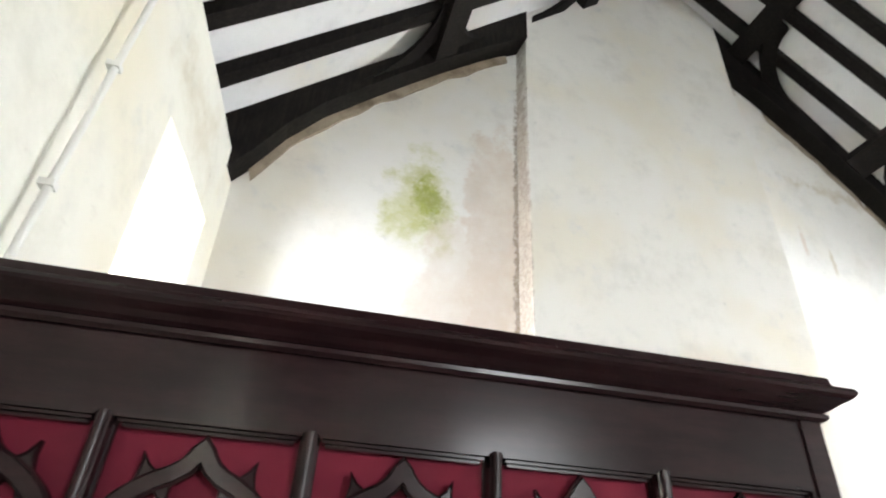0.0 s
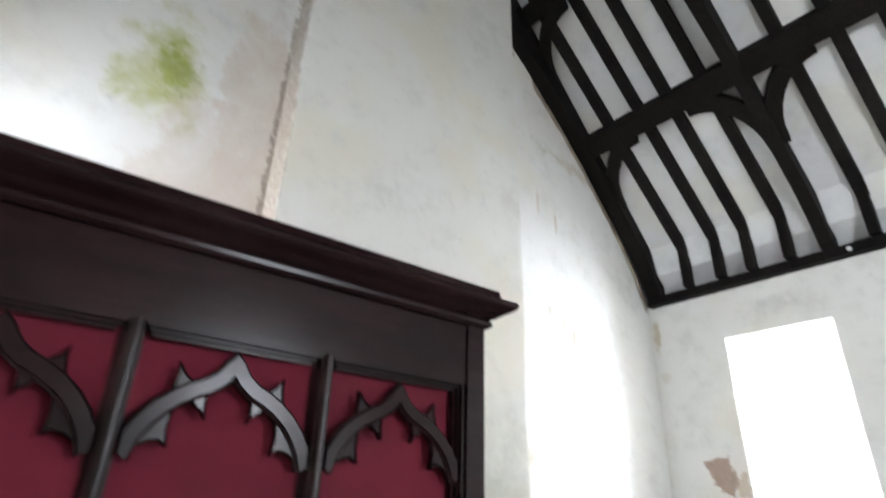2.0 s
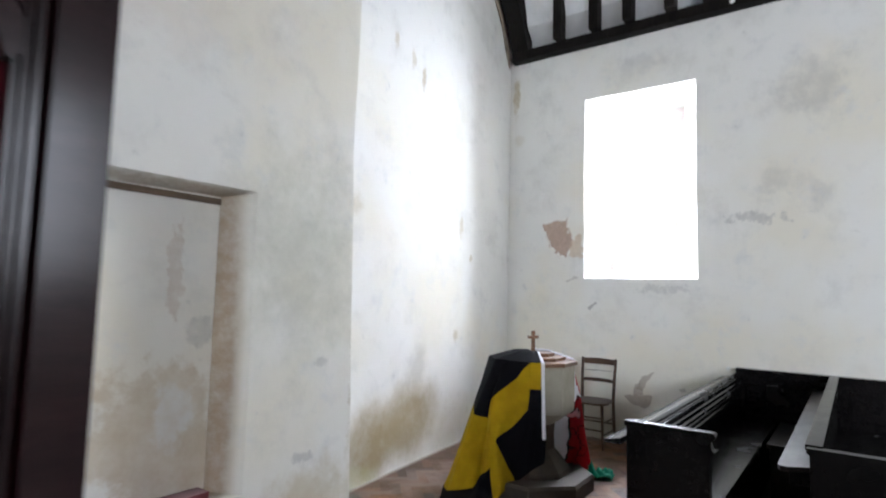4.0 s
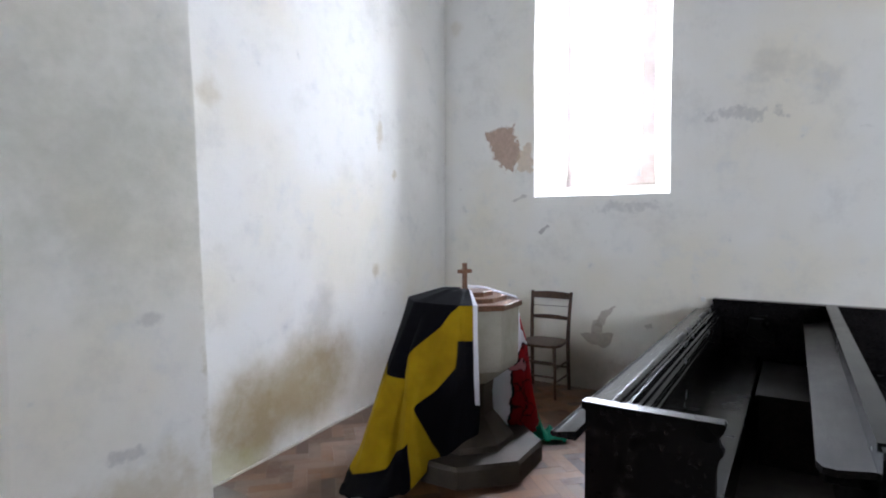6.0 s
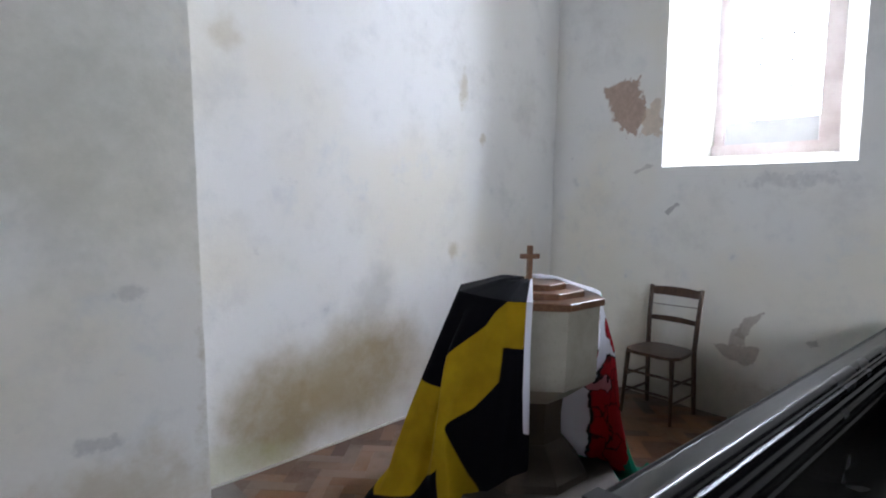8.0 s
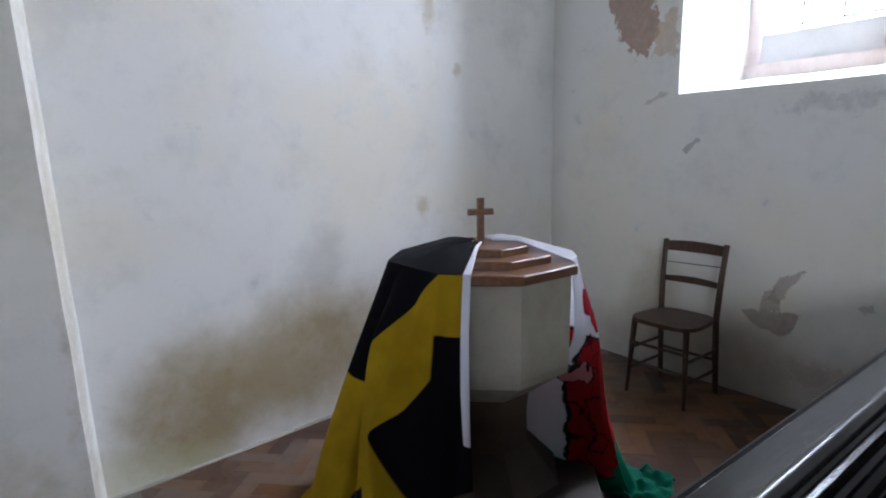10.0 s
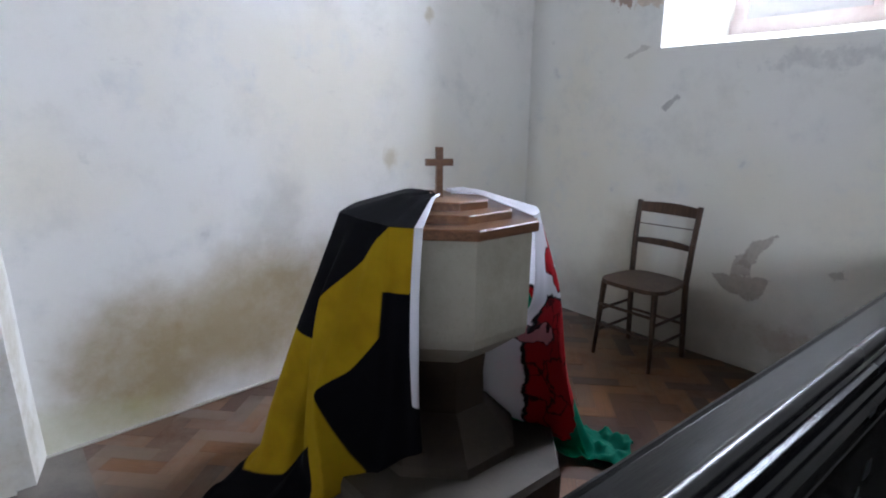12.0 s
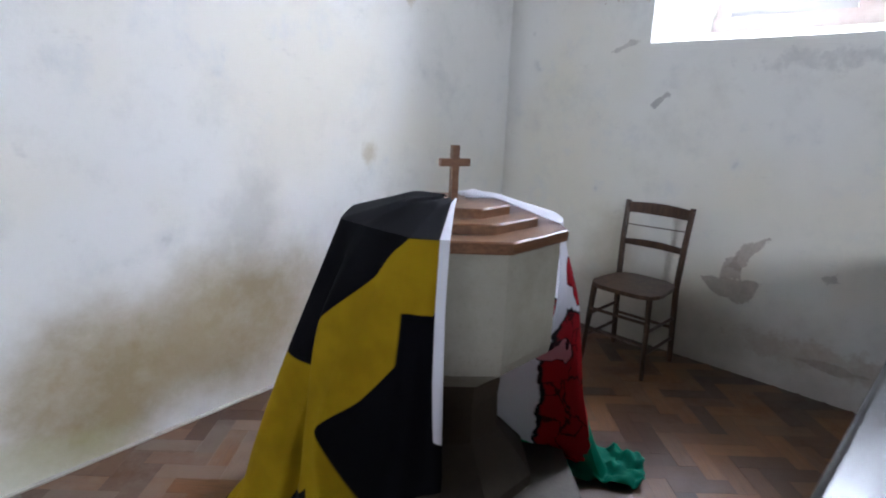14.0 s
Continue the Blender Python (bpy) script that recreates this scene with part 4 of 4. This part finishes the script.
def flag_material_bright():
    """White over green cloth with a red heraldic shape outlined in black."""
    m = Nodes("white, red and green flag cloth", 0.7)
    uv = m.node("ShaderNodeUVMap").outputs["UV"]
    wob = m.vec("SUBTRACT", m.noise(m.vec("MULTIPLY", uv, (1, 1, 0)), 7, 4, 0.6, True), (0.5, 0.5, 0.5))
    sep = m.node("ShaderNodeSeparateXYZ", Vector=m.vec("ADD", uv, m.vec("MULTIPLY", wob, (0.14, 0.10, 0))))
    s, d = sep.outputs["X"], sep.outputs["Y"]
    above = lambda a, b: m.ramp(m.math("SUBTRACT", a, b), -0.006, 0.006)
    line = lambda a, k, c: m.math("ADD", m.math("MULTIPLY", a, k), c)

    def blob(cs, cd, rs, rd, edge=0.06):
        q = m.math("ADD", m.math("POWER", m.math("DIVIDE", m.math("SUBTRACT", s, cs), rs), 2.0), m.math("POWER", m.math("DIVIDE", m.math("SUBTRACT", d, cd), rd), 2.0))
        return m.ramp(q, 1.0 + edge, 1.0 - edge), m.ramp(q, 1.35, 1.2)

    red = m.math("MULTIPLY", above(d, 0.36), above(s, 0.27))
    rim = m.math("MULTIPLY", above(d, 0.345), above(s, 0.25))
    for cs, cd, rs, rd in ((0.33, 0.20, 0.10, 0.05), (0.40, 0.14, 0.05, 0.08), (0.55, 0.16, 0.06, 0.03), (0.45, 0.27, 0.12, 0.04)):
        a, b = blob(cs, cd, rs, rd)
        red, rim = m.math("MAXIMUM", red, a), m.math("MAXIMUM", rim, b)
    green = m.math("MAXIMUM", above(d, 0.985), m.math("MULTIPLY", above(d, line(s, -1.4, 1.60)), above(s, 0.44)))
    pale = m.math("MULTIPLY", above(0.12, s), m.math("MULTIPLY", above(d, 0.44), above(0.56, d)))
    c = m.mix(pale, (0.78, 0.78, 0.82), (0.10, 0.45, 0.32))
    c = m.mix(rim, c, (0.02, 0.01, 0.015))
    c = m.mix(red, c, (0.42, 0.012, 0.02))
    veins = m.node("ShaderNodeTexVoronoi", Vector=m.vec("ADD", m.vec("MULTIPLY", uv, (3.2, 4.5, 0)), m.vec("MULTIPLY", wob, (0.9, 0.9, 0))), Scale=1.6)
    veins.feature = "DISTANCE_TO_EDGE"
    dark = m.math("MULTIPLY", m.ramp(veins.outputs["Distance"], 0.035, 0.015), red)
    c = m.mix(m.math("MULTIPLY", dark, 0.85), c, (0.03, 0.005, 0.01))
    claw_in, claw_out = blob(0.30, 0.52, 0.11, 0.045)
    bite = m.math("MAXIMUM", blob(0.26, 0.485, 0.022, 0.03)[0], blob(0.33, 0.485, 0.022, 0.035)[0])
    c = m.mix(m.math("MULTIPLY", claw_out, 0.9), c, (0.02, 0.01, 0.015))
    c = m.mix(m.math("MULTIPLY", claw_in, m.math("SUBTRACT", 1.0, bite)), c, (0.50, 0.20, 0.22))
    c = m.mix(green, c, (0.005, 0.26, 0.16))
    m.set("Base Color", c)
    m.set("Roughness", 0.6)
    m.set("Specular IOR Level", 0.25)
    m.bump(m.noise(uv, 320, 2), 0.12, 0.001)
    thin = m.node("ShaderNodeBsdfTranslucent", Color=c)
    both = m.node("ShaderNodeMixShader", Fac=0.62)
    m.tree.links.new(m.bsdf.outputs["BSDF"], both.inputs[1])
    m.tree.links.new(thin.outputs["BSDF"], both.inputs[2])
    m.tree.links.new(both.outputs["Shader"], m.tree.nodes["Material Output"].inputs["Surface"])
    return m.mat


def along(keys, t):
    """A smooth line through (t, x, y, z) keys."""
    for i in range(len(keys) - 1):
        if t <= keys[i + 1][0] or i == len(keys) - 2:
            a, b = keys[i], keys[i + 1]
            p, q = keys[max(i - 1, 0)], keys[min(i + 2, len(keys) - 1)]
            k = (t - a[0]) / (b[0] - a[0])
            k = max(0.0, min(1.0, k))
            out = []
            for n in (1, 2, 3):
                h = b[0] - a[0]
                ma = (b[n] - p[n]) / max(b[0] - p[0], 1e-6) * h * 0.8
                mb = (q[n] - a[n]) / max(q[0] - a[0], 1e-6) * h * 0.8
                out.append((2 * k**3 - 3 * k**2 + 1) * a[n] + (k**3 - 2 * k**2 + k) * ma + (-2 * k**3 + 3 * k**2) * b[n] + (k**3 - k**2) * mb)
            return Vector(out)


def draped(columns, apex, ns, nd, nl, last, folds, inner, crumple=0.026):
    """A cloth sheet: columns are (s, keys down the drop); above the lid's edge it runs in to the apex."""
    bm = bmesh.new()
    layer = bm.loops.layers.uv.new("UVMap")
    grid = []
    for i in range(ns + 1):
        s = i / ns
        row = []
        for j in range(-nl, nd + 1):
            d = j / nl * inner if j < 0 else last * j / nd
            dd = max(d, 0.0)
            pts = [(c, along(keys, dd)) for c, keys in columns]
            p = along([(c, *q) for c, q in pts], s)
            for (c0, q0), (c1, q1) in zip(pts, pts[1:]):
                if c0 <= s <= c1:
                    p = p.lerp(q0.lerp(q1, (s - c0) / (c1 - c0)), 0.6)
                    break
            if d < 0:
                f = -d / inner * 0.86
                q = Vector((p.x + (apex[0] - p.x) * f, p.y + (apex[1] - p.y) * f, 1.0 + min(0.062, 0.108 * f) + 0.006 * math.sin(s * 23) * f))
                p = q
            else:
                o = Vector((p.x - FX, p.y - FY, 0)).normalized()
                p += o * folds * min(1.0, dd * 1.6) * (math.sin(s * 19 + dd * 2.0) + 0.5 * math.sin(s * 41 + 1.0))
                p.z = max(p.z, 0.010 + crumple * max(0.0, 0.35 + noise.noise(p * 13) + 0.5 * noise.noise(p * 31)))
            row.append((bm.verts.new(p), s, d))
        grid.append(row)
    for i in range(ns):
        for j in range(len(grid[0]) - 1):
            quad = (grid[i][j], grid[i + 1][j], grid[i + 1][j + 1], grid[i][j + 1])
            f = bm.faces.new([v[0] for v in quad])
            for loop, v in zip(f.loops, quad):
                loop[layer].uv = (v[1], v[2])
    bmesh.ops.recalc_face_normals(bm, faces=bm.faces)
    return bm


def flags():
    cols = [
        (0.0, ((0, 5.838, 2.897, 1.0), (0.3, 5.818, 2.885, 0.80), (0.66, 5.812, 2.872, 0.47), (0.85, 5.83, 2.885, 0.335), (1.0, 5.845, 2.90, 0.27))),
        (0.25, ((0, 5.772, 2.978, 1.0), (0.45, 5.728, 2.955, 0.72), (0.8, 5.742, 3.03, 0.33), (1.0, 5.752, 3.09, 0.10))),
        (0.31, ((0, 5.774, 3.02, 1.0), (0.3, 5.728, 3.04, 0.81), (0.6, 5.700, 3.085, 0.50), (1.0, 5.70, 3.12, 0.07))),
        (0.38, ((0, 5.770, 3.07, 1.0), (0.25, 5.728, 3.08, 0.82), (0.67, 5.605, 3.165, 0.43), (1.0, 5.60, 3.12, 0.05))),
        (0.47, ((0, 5.770, 3.15, 1.0), (0.3, 5.664, 3.23, 0.72), (0.6, 5.596, 3.22, 0.40), (0.87, 5.575, 3.235, 0.17), (0.94, 5.56, 3.21, 0.05), (1.0, 5.45, 3.13, 0.012))),
        (0.515, ((0, 5.774, 3.19, 1.0), (0.3, 5.690, 3.27, 0.72), (0.6, 5.645, 3.30, 0.40), (0.87, 5.60, 3.31, 0.14), (1.0, 5.36, 3.18, 0.012))),
        (0.56, ((0, 5.772, 3.22, 1.0), (0.4, 5.665, 3.275, 0.565), (0.7, 5.60, 3.33, 0.30), (0.9, 5.52, 3.32, 0.06), (1.0, 5.30, 3.24, 0.012))),
        (0.68, ((0, 5.780, 3.29, 1.0), (0.4, 5.66, 3.40, 0.58), (0.75, 5.57, 3.47, 0.25), (0.92, 5.50, 3.50, 0.05), (1.0, 5.30, 3.45, 0.012))),
        (0.85, ((0, 5.95, 3.455, 1.0), (0.5, 5.86, 3.55, 0.60), (1.0, 5.70, 3.68, 0.05))),
        (1.0, ((0, 6.12, 3.46, 1.0), (0.5, 6.10, 3.54, 0.62), (1.0, 6.05, 3.68, 0.12))),
    ]
    bm = draped(cols, (6.075, 3.10), 130, 80, 14, 1.0, 0.013, 0.4)
    ob = part("flag", bm, flag_material_dark(), smooth=True)
    ob.modifiers.new("thickness", "SOLIDIFY").thickness = 0.0025
    tagged(ob, "black flag with yellow cross draped over the font", "flag")
    cols = [
        (0.0, ((0, 6.270, 2.850, 1.0), (0.33, 6.285, 2.868, 0.68), (0.5, 6.21, 2.99, 0.53), (0.66, 6.165, 3.05, 0.44), (0.85, 6.20, 3.07, 0.28), (1.0, 6.34, 3.10, 0.16), (1.25, 6.35, 3.10, 0.14))),
        (0.3, ((0, 6.345, 2.895, 1.0), (0.33, 6.405, 2.868, 0.70), (0.55, 6.325, 2.868, 0.54), (0.75, 6.37, 2.90, 0.33), (1.0, 6.43, 2.96, 0.11), (1.25, 6.46, 2.90, 0.02))),
        (0.55, ((0, 6.425, 2.985, 1.0), (0.33, 6.462, 2.870, 0.69), (0.66, 6.480, 2.815, 0.33), (1.0, 6.565, 2.775, 0.03), (1.25, 6.60, 2.66, 0.012))),
        (0.75, ((0, 6.435, 3.12, 1.0), (0.33, 6.52, 3.0, 0.67), (0.66, 6.56, 2.95, 0.33), (1.0, 6.66, 2.82, 0.03), (1.25, 6.70, 2.66, 0.012))),
        (1.0, ((0, 6.435, 3.26, 1.0), (0.33, 6.53, 3.2, 0.67), (0.66, 6.58, 3.12, 0.33), (1.0, 6.72, 2.95, 0.03), (1.25, 6.80, 2.74, 0.012))),
    ]
    bm = draped(cols, (6.10, 3.16), 80, 90, 10, 1.25, 0.009, 0.4, 0.055)
    ob = part("flag", bm, flag_material_bright(), smooth=True)
    ob.modifiers.new("thickness", "SOLIDIFY").thickness = 0.0025
    tagged(ob, "white, red and green flag draped over the font onto the floor", "flag")


flags()


# ---- small fixtures ----
def fixtures():
    p = tagged(empty("wall_pipe", pose(-0.19, 2.0, 0, 0, 0, 0)), "white painted vertical pipe clipped to the plaster wall", "pipe")
    part("pipe", rodded((0, 0, 0.0), (0, 0.12, 4.3), 0.014, sides=12), pipe_white, p, smooth=True)
    for z in (1.2, 2.76, 3.32, 3.9):
        part("clip", boxed(-0.03, 0.018, z * 0.028 - 0.02, z * 0.028 + 0.02, z - 0.012, z + 0.012), pipe_white, p, bevel=0.004)
    bm = bmesh.new()
    bmesh.ops.create_uvsphere(bm, u_segments=16, v_segments=10, radius=0.026)
    k = tagged(empty("insulator", pose(7.80, 1.90, 4.415)), "small white porcelain insulator knob on the wall plate", "insulator")
    part("knob", bm, porcelain, k, smooth=True)
    part("collar", rodded((0.0, 0, 0), (0.045, 0, 0.0), 0.014, sides=12), porcelain, k, smooth=True)
    # red kneeler on the doorway's sill
    bm = boxed(3.36, 3.78, 3.915, 4.035, 0.315, 0.37)
    roughen(bm, 0.06, 0.006, 6)
    tagged(part("kneeler", bm, kneeler_red, smooth=True), "dark red cloth kneeler on the blocked doorway's sill", "kneeler")
    tagged(part("lintel", boxed(3.14, 3.82, 4.025, 4.05, 1.985, 2.02), timber("old lintel wood", (0.10, 0.07, 0.045), (0.17, 0.12, 0.08), 0.8)), "weathered brown wooden lintel over the blocked doorway", "lintel", kind="structure")
    # small wooden block on the panelling's corner
    tagged(part("peg", boxed(7.92, 7.96, 1.99, 2.02, 0.84, 0.875), pipe_white, bevel=0.004), "small pale wall peg at the pew corner", "peg")


fixtures()


# ---- floor of wooden blocks ----
def block_floor():
    m = Nodes("worn herringbone blocks", 0.4)
    p = m.place()
    hue = m.node("ShaderNodeValToRGB", Fac=m.chance())
    ramp = hue.color_ramp
    ramp.elements[0].color, ramp.elements[1].color = (0.028, 0.011, 0.005, 1), (0.105, 0.052, 0.026, 1)
    e = ramp.elements.new(0.45)
    e.color = (0.078, 0.032, 0.012, 1)
    e = ramp.elements.new(0.8)
    e.color = (0.16, 0.066, 0.020, 1)
    grain = m.noise(m.stretch(m.local(), (3, 40, 3)), 3, 5)
    c = m.mix(m.math("MULTIPLY", m.ramp(grain, 0.4, 0.7), 0.5), hue.outputs["Color"], (0.04, 0.02, 0.012))
    worn = m.ramp(m.noise(p, 2.6, 6, 0.7), 0.44, 0.66)
    near = m.node("ShaderNodeSeparateXYZ", Vector=p)
    wall = m.ramp(m.math("ADD", near.outputs["Y"], m.math("MULTIPLY", near.outputs["X"], -0.11)), 2.6, 3.3)
    own = m.math("FRACT", m.math("MULTIPLY", m.chance(), 13.7))
    dusty = m.ramp(m.math("ADD", m.math("MULTIPLY", own, 0.45), m.math("MULTIPLY", m.noise(p, 4.0, 6, 0.7), 0.9)), 0.48, 0.85)
    c = m.mix(m.math("MULTIPLY", m.math("MULTIPLY", dusty, wall), 0.65), c, (0.17, 0.135, 0.115))
    m.set("Base Color", c)
    m.set("Roughness", m.math("ADD", m.math("MULTIPLY", worn, 0.25), 0.30))
    m.bump(grain, 0.2, 0.002)
    tone = m.mat
    rest = Nodes("worn herringbone blocks joined", 0.42)
    isl = rest.node("ShaderNodeNewGeometry").outputs["Random Per Island"]
    rest.set("Base Color", rest.mix(isl, (0.055, 0.026, 0.014), (0.15, 0.08, 0.045)))
    rest.bump(rest.noise(rest.place(), 30, 4), 0.2, 0.003)
    lng, wid, gap = 0.236, 0.078, 0.0002
    bm = bmesh.new()
    v = box(bm, -lng / 2 + gap, lng / 2 - gap, -wid / 2 + gap, wid / 2 - gap, -0.014, 0.0)
    for e in v[4:]:
        e.co.x *= 0.999
        e.co.y *= 0.997
    base = bpy.data.meshes.new("block")
    bm.to_mesh(base)
    bm.free()
    base.materials.append(tone)
    floor = bpy.data.objects["floor"]
    far = bmesh.new()
    made = 0
    turn = radians(45)
    rnd = random.Random(5)
    # herringbone on a 45 degree lattice: pairs of a lying and a standing block
    for a in range(-80, 81):
        for b in range(-40, 41):
            ox, oy = a * wid + b * lng, a * wid - b * lng
            for kind in (0, 1):
                cx, cy, rot = (ox + lng / 2, oy + wid / 2, 0.0) if kind == 0 else (ox + wid / 2, oy + wid + lng / 2, math.pi / 2)
                x = 5.6 + cx * math.cos(turn) - cy * math.sin(turn)
                y = 3.0 + cx * math.sin(turn) + cy * math.cos(turn)
                limit = 4.25 + max(0.0, x - 4.8) * 0.11
                if not (2.4 < x < 7.86 and 2.0 < y < limit - 0.06):
                    continue
                if x < 4.95 and y > 3.8:
                    continue
                place = Matrix.Translation((x, y, rnd.uniform(-0.0008, 0.0004))) @ Matrix.Rotation(turn + rot, 4, "Z") @ Matrix.Rotation(rnd.uniform(-0.004, 0.004), 4, "X")
                if x > 4.95 and made < 310 and math.hypot(x - FX, y - FY) > 0.36:
                    ob = new("block", base)
                    ob.parent = floor
                    ob.matrix_basis = place
                    made += 1
                else:
                    tmp = base.copy()
                    tmp.transform(place)
                    far.from_mesh(tmp)
                    bpy.data.meshes.remove(tmp)
    ob = part("block_field", far, rest.mat, floor)
    tagged(ob, kind="stuff")
    # screed along the wall's foot
    hi = [(4.86, 4.12), (5.6, 4.20), (6.6, 4.31), (7.95, 4.46)]
    bm = boxed(4.80, 5.02, 3.3, 4.09, -0.013, 0.0025)
    tagged(part("screed", bm, screed), "grey screed along the foot of the wall", "floor edge", kind="structure")
    bm = bmesh.new()
    lo = [(x, y - 0.018 - 0.03) for x, y in hi]
    strip(bm, lo, hi, lambda a, b, k: (a, b, -0.013 + k ), 0.019)
    tagged(part("mortar_fillet", bm, stone("grubby pale mortar", (0.42, 0.40, 0.36), (0.27, 0.25, 0.21))), "pale mortar fillet at the wall's foot", "wall edge", kind="structure")


block_floor()
